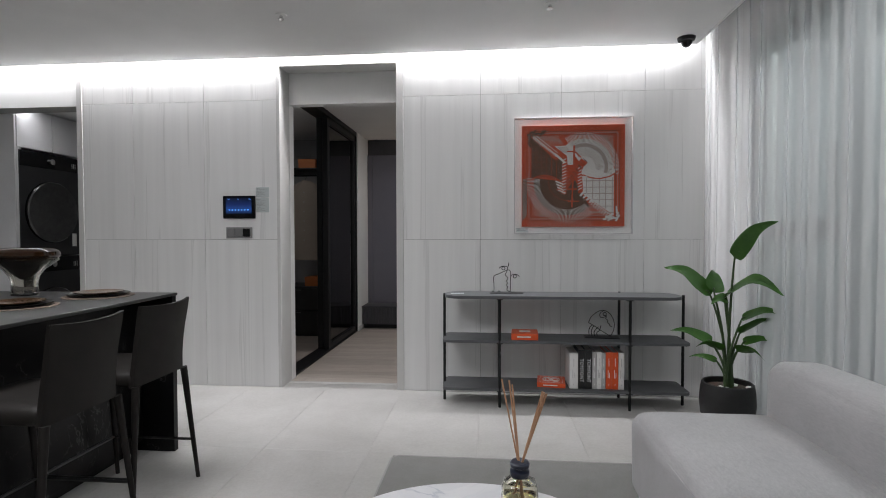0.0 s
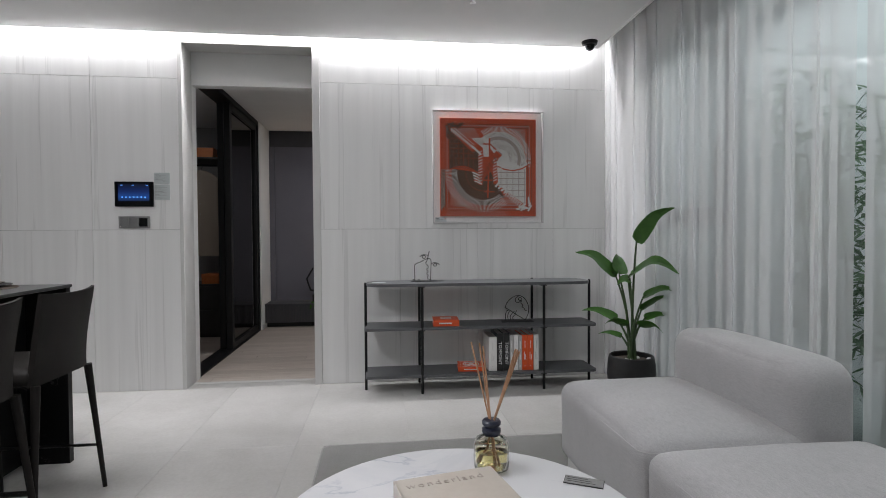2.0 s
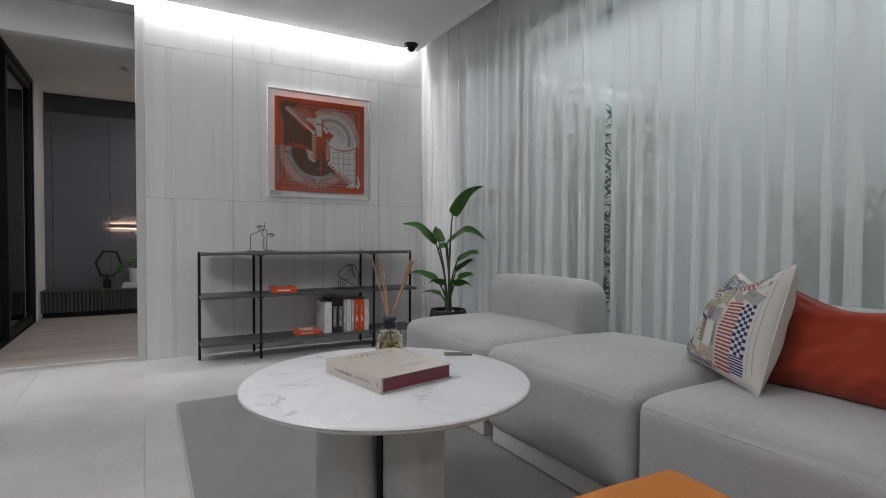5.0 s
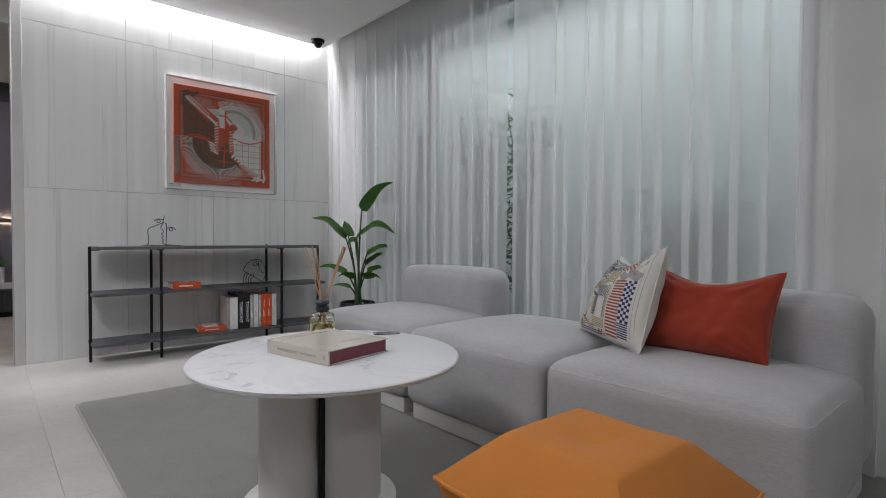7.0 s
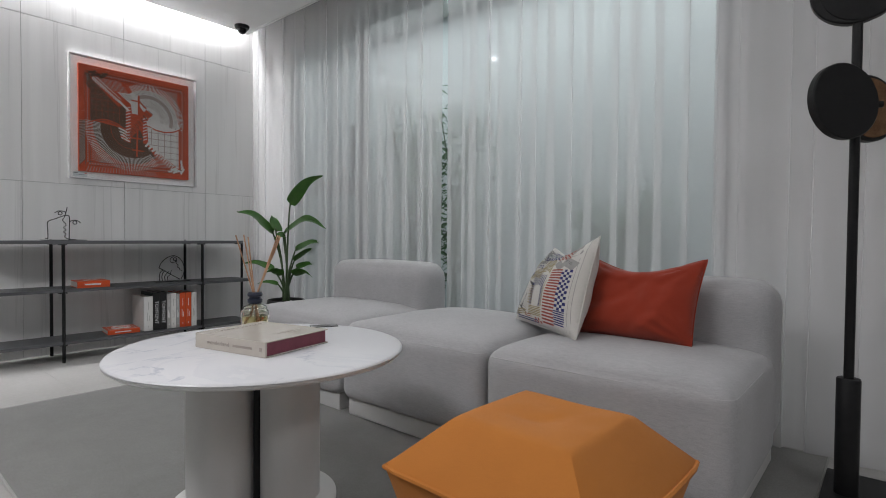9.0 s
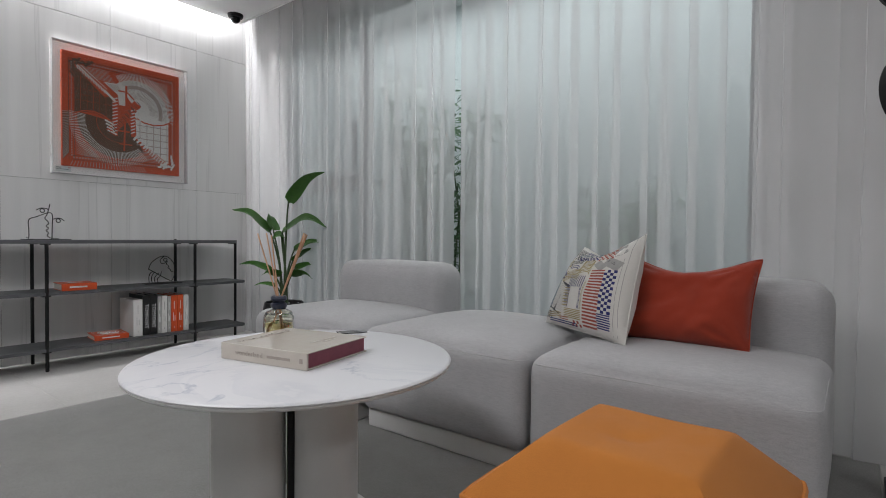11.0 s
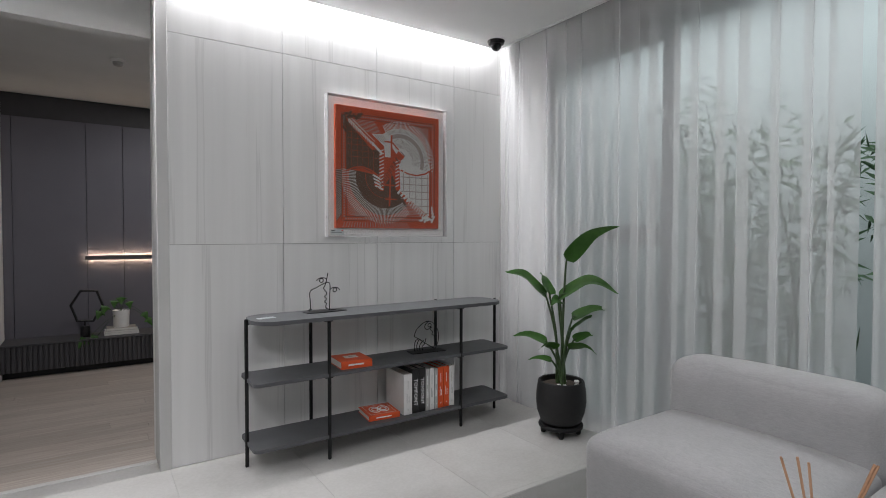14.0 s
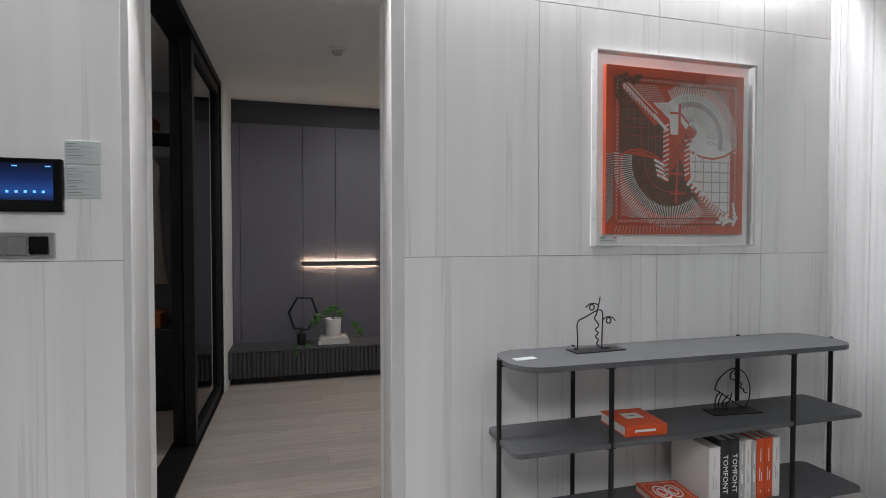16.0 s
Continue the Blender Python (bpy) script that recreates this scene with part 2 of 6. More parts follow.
LEAF = mottled("glossy_leaf", (0.022, 0.078, 0.011), (0.045, 0.13, 0.018), 14, 0.42, 0.2, grain=50, spec=0.3)
STEM = mottled("green_stem", (0.022, 0.05, 0.014), (0.04, 0.075, 0.022), 20, 0.5, 0.1)
BAMBOO = mottled("bamboo_leaf", (0.02, 0.06, 0.022), (0.045, 0.11, 0.04), 20, 0.6, 0.1)
PAPER = mottled("book_pages", (0.66, 0.64, 0.6), (0.74, 0.72, 0.68), 40, 0.85, 0.1)
CREAM = mottled("cream_cloth", (0.54, 0.49, 0.43), (0.58, 0.53, 0.47), 30, 0.12, 0.01)
MAROON = mottled("maroon_edge", (0.2, 0.045, 0.07), (0.25, 0.06, 0.09), 40, 0.6, 0.05)
BOOKRED = mottled("orange_cover", (0.64, 0.08, 0.018), (0.7, 0.095, 0.022), 20, 0.4, 0.03)
BOOKBLACK = mottled("black_cover", (0.012, 0.012, 0.012), (0.02, 0.02, 0.02), 20, 0.4, 0.03)
BOOKWHITE = mottled("white_cover", (0.7, 0.69, 0.67), (0.75, 0.74, 0.72), 20, 0.5, 0.03)
BOOKGREY = mottled("grey_cover", (0.4, 0.39, 0.38), (0.46, 0.45, 0.44), 20, 0.5, 0.03)
INK = mat("dark_ink", (0.03, 0.03, 0.03), 0.7)
WHITEINK = mat("white_ink", (0.8, 0.8, 0.8), 0.6)
TAUPEINK = mat("taupe_ink", (0.36, 0.31, 0.27), 0.5)
ACRYLIC = pane_glass("acrylic", (0.97, 0.97, 0.97), 0.045)
# opaque pale grey paints in the light that clear acrylic edges catch
LITEDGE = mottled("lit_acrylic_edge", (0.38, 0.38, 0.38), (0.44, 0.44, 0.44), 8, 0.35, 0.0, spec=0.3)
PRINTRED = mottled("print_red", (0.46, 0.07, 0.026), (0.54, 0.085, 0.032), 18, 0.5, 0.02)
PRINTBROWN = mottled("print_brown", (0.1, 0.052, 0.032), (0.14, 0.074, 0.046), 14, 0.5, 0.02)
PRINTWHITE = mottled("print_white", (0.6, 0.58, 0.56), (0.7, 0.68, 0.66), 14, 0.5, 0.02)
PRINTGREY = mottled("print_grey", (0.33, 0.27, 0.25), (0.4, 0.33, 0.3), 20, 0.5, 0.02)
SCREEN = glow("lit_screen", (0.012, 0.04, 0.2), 0.6)
up = node(SCREEN, "ShaderNodeSeparateXYZ")
wire(SCREEN, node(SCREEN, "ShaderNodeTexCoord").outputs["Generated"], up.inputs[0])
lit = ramp(SCREEN, up.outputs["Z"], [(0.0, (0.006, 0.016, 0.07)), (0.25, (0.02, 0.09, 0.36)), (0.55, (0.01, 0.03, 0.15)), (1.0, (0.003, 0.006, 0.02))])
wire(SCREEN, lit, SCREEN.node_tree.nodes["Principled BSDF"].inputs["Emission Color"])
SCREEN.node_tree.nodes["Principled BSDF"].inputs["Base Color"].default_value = (0.004, 0.005, 0.008, 1)
SCREEN.node_tree.nodes["Principled BSDF"].inputs["Roughness"].default_value = 0.12
ICON = glow("screen_icon", (0.12, 0.4, 1.0), 1.1)
SATIN = mottled("satin_metal", (0.26, 0.26, 0.26), (0.32, 0.32, 0.32), 30, 0.4, 0.02, metal=0.5)
KEY = mottled("grey_key", (0.17, 0.17, 0.17), (0.2, 0.2, 0.2), 30, 0.4, 0.02)
WARMLED = glow("warm_led", (1.0, 0.76, 0.52), 58.0)
COOLLED = glow("cool_led", (1.0, 1.0, 1.0), 14.0)
PLACARD = mottled("acrylic_placard", (0.46, 0.5, 0.5), (0.52, 0.56, 0.56), 12, 0.3, 0.0)
REED = mottled("rattan_reed", (0.42, 0.23, 0.13), (0.52, 0.31, 0.19), 60, 0.7, 0.1, stretch=(1, 1, 0.1))
PERFUME = glass("clear_bottle", (0.98, 0.97, 0.9))
LIQUID = glass("amber_liquid", (0.95, 0.86, 0.45))
NAVY = mottled("navy_cap", (0.012, 0.016, 0.035), (0.02, 0.026, 0.05), 30, 0.35, 0.05)
AMBER = mottled("brown_glass_top", (0.003, 0.0015, 0.001), (0.026, 0.01, 0.003), 5, 0.05, 0.0, stretch=(1, 1, 2.5), grain=20)
COPPER = mottled("bronze_plate", (0.1, 0.045, 0.022), (0.42, 0.24, 0.13), 9, 0.16, 0.02, metal=0.75, grain=30)
MAT_RAFFIA = mottled("raffia_mat", (0.12, 0.09, 0.07), (0.19, 0.145, 0.115), 90, 0.9, 0.4)
BEIGE = woven("beige_linen", (0.42, 0.36, 0.3), (0.34, 0.29, 0.24), 380)
BOXORANGE = mottled("orange_box", (0.5, 0.14, 0.03), (0.56, 0.17, 0.04), 20, 0.5, 0.03)
DARKWOOD = mottled("dark_cabinet", (0.02, 0.019, 0.019), (0.03, 0.029, 0.028), 12, 0.45, 0.05)
APPLIANCE = mottled("graphite_appliance", (0.018, 0.018, 0.019), (0.024, 0.024, 0.025), 10, 0.4, 0.02, spec=0.35)
DARKGLASS = mat("dark_glass", (0.003, 0.003, 0.0035), 0.08, 0, 0.35)
CABINET = mottled("pale_cabinet", (0.55, 0.55, 0.56), (0.6, 0.6, 0.61), 5, 0.5, 0.03)
DRESSWALL = mottled("dressing_wall", (0.4, 0.4, 0.4), (0.46, 0.46, 0.46), 4, 0.7, 0.04)

# ---- building helpers ----
ORIGIN = {}


def thing(name, label, category, at, group="", kind=""):
    """An empty at the base of a thing, to which its parts are joined."""
    ob = new(name)
    ob.empty_display_size = 0.1
    ob.location = at
    ORIGIN[ob.name] = Vector(at)
    return tagged(ob, label, category, group, kind)


def mesh_from(bm, name, material, smooth=False, crease=38):
    bmesh.ops.recalc_face_normals(bm, faces=bm.faces[:])
    me = bpy.data.meshes.new(name)
    bm.to_mesh(me)
    bm.free()
    for m in material if isinstance(material, (list, tuple)) else (material,):
        me.materials.append(m)
    if smooth:
        for p in me.polygons:
            p.use_smooth = True
        me.set_sharp_from_angle(angle=radians(crease))
    return me


def part(name, bm, material, parent, label="", smooth=False, crease=38):
    """Links a bmesh, built in world places, as one mesh under a thing or a part."""
    o = ORIGIN[parent.name]
    bmesh.ops.translate(bm, verts=bm.verts[:], vec=-o)
    ob = new(name, mesh_from(bm, name, material, smooth, crease))
    ob.parent = parent
    ORIGIN[ob.name] = o
    return tagged(ob, label)


def solid(name, bm, material, label, category, at=(0, 0, 0), group="", kind="", smooth=False):
    """A thing that is one mesh."""
    bmesh.ops.translate(bm, verts=bm.verts[:], vec=-Vector(at))
    ob = new(name, mesh_from(bm, name, material, smooth))
    ob.location = at
    ORIGIN[ob.name] = Vector(at)
    return tagged(ob, label, category, group, kind)


def box(bm, x0, x1, y0, y1, z0, z1, bevel=0.0, seg=2):
    r = bmesh.ops.create_cube(bm, size=1, matrix=Matrix.Translation(((x0 + x1) / 2, (y0 + y1) / 2, (z0 + z1) / 2)) @ Matrix.Diagonal((x1 - x0, y1 - y0, z1 - z0, 1)))
    if bevel:
        es = list({e for v in r["verts"] for e in v.link_edges})
        bmesh.ops.bevel(bm, geom=es, offset=bevel, segments=seg, affect="EDGES", profile=0.5)
    return bm


def boxed(*a, **k):
    return box(bmesh.new(), *a, **k)


def lathe(bm, profile, centre, seg=32, axis=Matrix.Identity(3)):
    """Turns (radius, height) pairs round an upright axis; closes the ends."""
    c = Vector(centre)
    rings = []
    for r, h in profile:
        if r < 1e-5:
            rings.append([bm.verts.new(c + axis @ Vector((0, 0, h)))])
        else:
            rings.append([bm.verts.new(c + axis @ Vector((r * math.cos(2 * math.pi * i / seg), r * math.sin(2 * math.pi * i / seg), h))) for i in range(seg)])
    for a, b in zip(rings, rings[1:]):
        for i in range(seg):
            j = (i + 1) % seg
            if len(a) == 1 and len(b) == 1:
                continue
            if len(a) == 1:
                bm.faces.new((a[0], b[j], b[i]))
            elif len(b) == 1:
                bm.faces.new((a[i], a[j], b[0]))
            else:
                bm.faces.new((a[i], a[j], b[j], b[i]))
    for ring in (rings[0], rings[-1]):
        if len(ring) > 2:
            bm.faces.new(ring)
    return bm


def tube(bm, pts, r, seg=8, close=False, radii=None):
    """A round bar along a line of points."""
    pts = [Vector(p) for p in pts]
    n = len(pts)
    rings = []
    side = None
    for i, p in enumerate(pts):
        a = pts[(i - 1) % n] if close or i else pts[0]
        b = pts[(i + 1) % n] if close or i < n - 1 else pts[-1]
        d = (b - a).normalized()
        if side is None:
            side = d.orthogonal().normalized()
        side = (side - d * side.dot(d)).normalized()
        up = d.cross(side)
        rr = radii[i] if radii else r
        rings.append([bm.verts.new(p + (side * math.cos(2 * math.pi * k / seg) + up * math.sin(2 * math.pi * k / seg)) * rr) for k in range(seg)])
    pairs = list(zip(rings, rings[1:])) + ([(rings[-1], rings[0])] if close else [])
    for a, b in pairs:
        for k in range(seg):
            bm.faces.new((a[k], a[(k + 1) % seg], b[(k + 1) % seg], b[k]))
    if not close:
        bm.faces.new(rings[0])
        bm.faces.new(rings[-1])
    return bm


def spline(pts, n=8):
    """Points of a smooth line through the given ones."""
    pts = [Vector(p) for p in pts]
    ext = [2 * pts[0] - pts[1]] + pts + [2 * pts[-1] - pts[-2]]
    out = []
    for i in range(len(pts) - 1):
        p0, p1, p2, p3 = ext[i:i + 4]
        for k in range(n):
            t = k / n
            out.append(0.5 * (2 * p1 + (p2 - p0) * t + (2 * p0 - 5 * p1 + 4 * p2 - p3) * t * t + (3 * p1 - p0 - 3 * p2 + p3) * t ** 3))
    out.append(pts[-1])
    return out


def soft_box(x0, x1, y0, y1, z0, z1, r, cuts=12, crown=0.0, wobble=0.0, seed=0.0):
    """An upholstered block: rounded all round, its top slightly crowned."""
    bm = bmesh.new()
    bmesh.ops.create_cube(bm, size=2)
    bmesh.ops.subdivide_edges(bm, edges=bm.edges[:], cuts=cuts, use_grid_fill=True)
    c = Vector(((x0 + x1) / 2, (y0 + y1) / 2, (z0 + z1) / 2))
    h = Vector(((x1 - x0) / 2, (y1 - y0) / 2, (z1 - z0) / 2))
    for v in bm.verts:
        q = Vector([math.copysign(1 - (1 - abs(a)) ** 1.5, a) for a in v.co])
        p = Vector((q.x * h.x, q.y * h.y, q.z * h.z))
        inner = Vector([max(-(hh - r), min(hh - r, a)) for a, hh in zip(p, h)])
        d = p - inner
        if d.length > 1e-6:
            d = d.normalized() * r
        up = max(0.0, q.z)
        p = inner + d + Vector((0, 0, crown * (1 - q.x ** 4) * (1 - q.y ** 4) * up))
        if wobble:
            p += Vector(noise.noise_vector(c * 3 + p * 4 + Vector((seed, 0, 0)))) * wobble
        v.co = c + p
    return bm


def text_mesh(body, size, depth=0.0006, spacing=1.0):
    cu = bpy.data.curves.new("text", "FONT")
    cu.body, cu.size, cu.extrude, cu.align_x, cu.align_y, cu.resolution_u, cu.space_character = body, size, depth, "CENTER", "CENTER", 2, spacing
    ob = bpy.data.objects.new("text", cu)
    scene.collection.objects.link(ob)
    me = bpy.data.meshes.new_from_object(ob)
    bm = bmesh.new()
    bm.from_mesh(me)
    bpy.data.objects.remove(ob)
    bpy.data.meshes.remove(me)
    return bm


def lettering(name, body, size, m, material, parent, spacing=1.0, depth=0.0006):
    bm = text_mesh(body, size, depth, spacing)
    bmesh.ops.transform(bm, matrix=m, verts=bm.verts[:])
    return part(name, bm, material, parent)

# ---- the large structure ----
WALL = 4.19
XL, XR, YB = -6.2, 1.95, -4.2
DOORL, DOORR, DOORTOP = -1.745, -0.777, 2.645
UTILR, UTILL, UTILTOP = -3.53, -5.0, 2.362


def setting(name, bm, material, label, category):
    return solid(name, bm, material, label, category, kind="structure")


floor = setting("floor", boxed(XL, 3.6, YB, WALL + 0.14, -0.06, -0.004), GROUT, "pale grout bed under large stone-look floor tiles", "floor")
hall_floor = setting("floor_hall", boxed(-3.4, 1.2, WALL + 0.14, 7.6, -0.06, -0.004), DARKWOOD, "dark joints under pale oak floor planks", "floor")
setting("floor_utility", boxed(XL, -3.4, WALL + 0.14, 6.0, -0.06, 0.0), STONE, "plain pale stone floor of the laundry room", "floor")

# tiled end wall with its two openings, backing 8 mm behind the tile faces
bm = bmesh.new()
B0, B1 = WALL + 0.008, WALL + 0.2
box(bm, DOORR + 0.02, XR + 0.2, B0, B1, 0, 2.95)
box(bm, DOORL - 0.02, DOORR + 0.02, B0, B1, DOORTOP + 0.015, 2.95)
box(bm, UTILR + 0.02, DOORL - 0.02, B0, B1, 0, 2.95)
box(bm, UTILL, UTILR + 0.02, B0, B1, UTILTOP + 0.004, 2.95)
box(bm, XL, UTILL, B0, B1, 0, 2.95)
wall_north = setting("wall_north", bm, JOINT, "wall clad in pale streaked stone tiles with thin dark joints", "wall")
bm = boxed(DOORL - 0.3, DOORR + 0.3, WALL + 0.205, WALL + 0.3, 2.385, 2.95)
box(bm, DOORL - 0.3, DOORL, WALL + 0.205, WALL + 0.3, 0, 2.385)
box(bm, DOORR, DOORR + 0.3, WALL + 0.205, WALL + 0.3, 0, 2.385)
setting("trim_lintel", bm, PAINT, "white painted lintel and reveal at the hall opening", "lintel")
setting("trim_over_utility", boxed(UTILL, UTILR - 0.001, WALL, WALL + 0.006, UTILTOP + 0.003, 2.93), PAINT, "white plain panel over the laundry opening", "panel")
bm = bmesh.new()
box(bm, -1.774, DOORL, WALL - 0.008, WALL + 0.21, 0, DOORTOP + 0.03, 0.002, 1)
box(bm, DOORR, -0.72, WALL - 0.008, WALL + 0.21, 0, DOORTOP + 0.03, 0.002, 1)
box(bm, DOORL + 0.001, DOORR - 0.001, WALL - 0.007, WALL + 0.2, DOORTOP, DOORTOP + 0.028, 0.002, 1)
setting("trim_door", bm, TRIM, "pale grey door casing of the open hall passage", "trim")
setting("trim_utility", boxed(UTILR, -3.481, WALL - 0.006, WALL + 0.2, 0, 2.93, 0.002, 1), TRIM, "pale grey casing of the laundry opening", "trim")
setting("threshold", boxed(DOORL, DOORR, WALL + 0.14, WALL + 0.18, -0.05, 0.003, 0.002, 1), TRIM, "pale stone threshold strip at the hall opening", "threshold")

ceiling = setting("ceiling", boxed(XL, 1.52, YB, WALL - 0.07, CEIL, CEIL + 0.1), CEILING, "white papered ceiling with a light slot along the tiled wall", "ceiling")
bm = boxed(XL, XR + 0.2, YB, WALL + 0.2, 2.95, 3.05)
setting("ceiling_slab", bm, CEILING, "white upper ceiling above the light slot and curtain pocket", "ceiling")
bm = boxed(1.505, 1.524, YB, WALL - 0.07, CEIL - 0.006, CEIL + 0.13, 0.003, 1)
setting("trim_curtain_pocket", bm, PAINT, "white edge bead of the curtain pocket", "trim")
setting("wall_south", boxed(XL, XR + 0.2, YB - 0.12, YB, 0, 2.95), PAINT, "plain white wall behind the walk", "wall")
setting("wall_west", boxed(XL - 0.12, XL, YB - 0.12, 6.0, 0, 2.95), PAINT, "plain white wall beyond the kitchen island", "wall")

# window wall
WX = 1.80
WY0, WY1, WZ1 = 0.23, 3.84, 2.62
bm = boxed(WX, WX + 0.15, WY1, WALL + 0.008, 0, 2.95)
box(bm, WX, WX + 0.15, YB, WY0, 0, 2.95)
box(bm, WX, WX + 0.15, WY0, WY1, WZ1, 2.95)
setting("wall_east", bm, PAINT, "white wall round the wide garden window", "wall")

window = thing("window_1", "wide floor-length window with grey frames behind sheer curtains", "window", (WX + 0.06, 2.0, 0), kind="structure")
bm = bmesh.new()
F0, F1 = WX - 0.015, WX + 0.07
box(bm, F0, F1, WY1 - 0.09, WY1, 0.0, WZ1, 0.003, 1)
box(bm, F0, F1, WY0, WY0 + 0.06, 0.0, WZ1, 0.003, 1)
box(bm, F0, F1, WY0 + 0.06, WY1 - 0.09, WZ1 - 0.07, WZ1, 0.003, 1)
box(bm, F0, F1, WY0 + 0.06, WY1 - 0.09, 0.0, 0.06, 0.003, 1)
box(bm, F0, F1, 2.90, WY1 - 0.09, 2.48, WZ1 - 0.07, 0.003, 1)
part("window_frame", bm, FRAME, window)
part("handle", boxed(F0 - 0.028, F0 + 0.004, 2.925, 2.955, 1.39, 1.75, 0.006, 2), FRAME, window, "long grey sash handle")
bm = boxed(F0 + 0.004, F1 - 0.004, 2.83, 2.90, 0.06, WZ1 - 0.07, 0.003, 1)
part("mullion", bm, FRAME, window)
bm = boxed(F0 + 0.004, F1 - 0.004, 2.90, WY1 - 0.09, 1.225, 1.345, 0.003, 1)
part("rail", bm, FRAME, window)
for y0, y1, z0, z1 in ((2.90, WY1 - 0.09, 1.345, 2.48), (2.90, WY1 - 0.09, 0.06, 1.225), (WY0 + 0.06, 2.83, 0.06, WZ1 - 0.07)):
    p = part("pane", boxed(WX + 0.03, WX + 0.036, y0, y1, z0, z1), WINDOWGLASS, window)
    p.visible_shadow = False

# planted light well behind the window
bm = boxed(3.3, 3.4, -1.2, 5.4, -0.1, 3.2)
box(bm, WX + 0.15, 3.3, -1.3, -1.2, -0.1, 3.2)
box(bm, WX + 0.15, 3.3, 5.3, 5.4, -0.1, 3.2)
setting("wall_light_well", bm, PLANTERWALL, "pale blue-green frosted backdrop of the light well", "backdrop")
setting("ground_light_well", boxed(WX + 0.15, 3.3, -1.2, 5.3, -0.003, 0.004), PAVING, "grey paving of the planted light well", "ground")
setting("ceiling_light_well", boxed(WX + 0.15, 3.4, -1.3, 5.4, 3.2, 3.3), CEILING, "white ceiling over the planted light well", "ceiling")

# hall
setting("ceiling_hall", boxed(-1.93, 1.2, WALL + 0.3, 7.4, 2.6, 2.7), CEILING, "white hall ceiling", "ceiling")
setting("wall_hall_east", boxed(1.1, 1.2, WALL + 0.2, 7.4, 0, 2.7), PAINT, "plain white hall wall", "wall")
setting("wall_hall_stub", boxed(-1.93, -1.745, 6.73, 7.3, 0, 2.6), PAINT, "short white wall beside the sliding door", "wall")
setting("wall_dressing", boxed(-3.4, -3.3, WALL + 0.2, 7.4, 0, 2.7), DRESSWALL, "pale grey dressing room wall", "wall")
setting("wall_dressing_end", boxed(-3.3, -1.93, 7.2, 7.3, 0, 2.7), DRESSWALL, "pale grey end wall of the dressing room", "wall")
setting("ceiling_dressing", boxed(-3.3, -1.931, WALL + 0.3, 7.2, 2.6, 2.7), CEILING, "white dressing room ceiling", "ceiling")
bm = boxed(-1.75, -1.733, 6.74, 7.262, 0, 0.06, 0.002, 1)
setting("baseboard", bm, TRIM, "low pale baseboard", "baseboard")

bw = thing("wall_hall_end", "slate violet panelled hall wall with thin joints and a recessed top band", "wall", (-0.4, 7.33, 0), kind="structure")
part("backing", boxed(-1.745, 1.1, 7.3, 7.4, 0, 2.6), RIB, bw)
edges = [-1.745, -1.67, -1.10, -0.79, -0.2, 0.4, 1.1]
for a, b in zip(edges, edges[1:]):
    part("panel", boxed(a + 0.002, b - 0.002, 7.262, 7.3, 0.0, 2.378, 0.0015, 1), PURPLE, bw)

# laundry room
bm = boxed(-5.6, -3.5, 5.75, 5.85, 0, 2.6)
box(bm, -3.5, -3.4, WALL + 0.2, 5.85, 0, 2.6)
box(bm, -5.7, -5.6, WALL + 0.2, 5.85, 0, 2.6)
setting("wall_laundry", bm, PAINT, "white laundry room walls", "wall")
setting("ceiling_laundry", boxed(-5.6, -3.5, WALL + 0.2, 5.75, 2.46, 2.56), CEILING, "white laundry room ceiling", "ceiling")

# light strip in the slot
bm = boxed(-4.2, 1.5, WALL - 0.075, WALL - 0.06, 2.86, 2.875)
solid("cove_strip", bm, COOLLED, "white glowing light strip in the ceiling slot", "light strip", (-1.3, WALL - 0.07, 2.86))

# ---- curtains ----


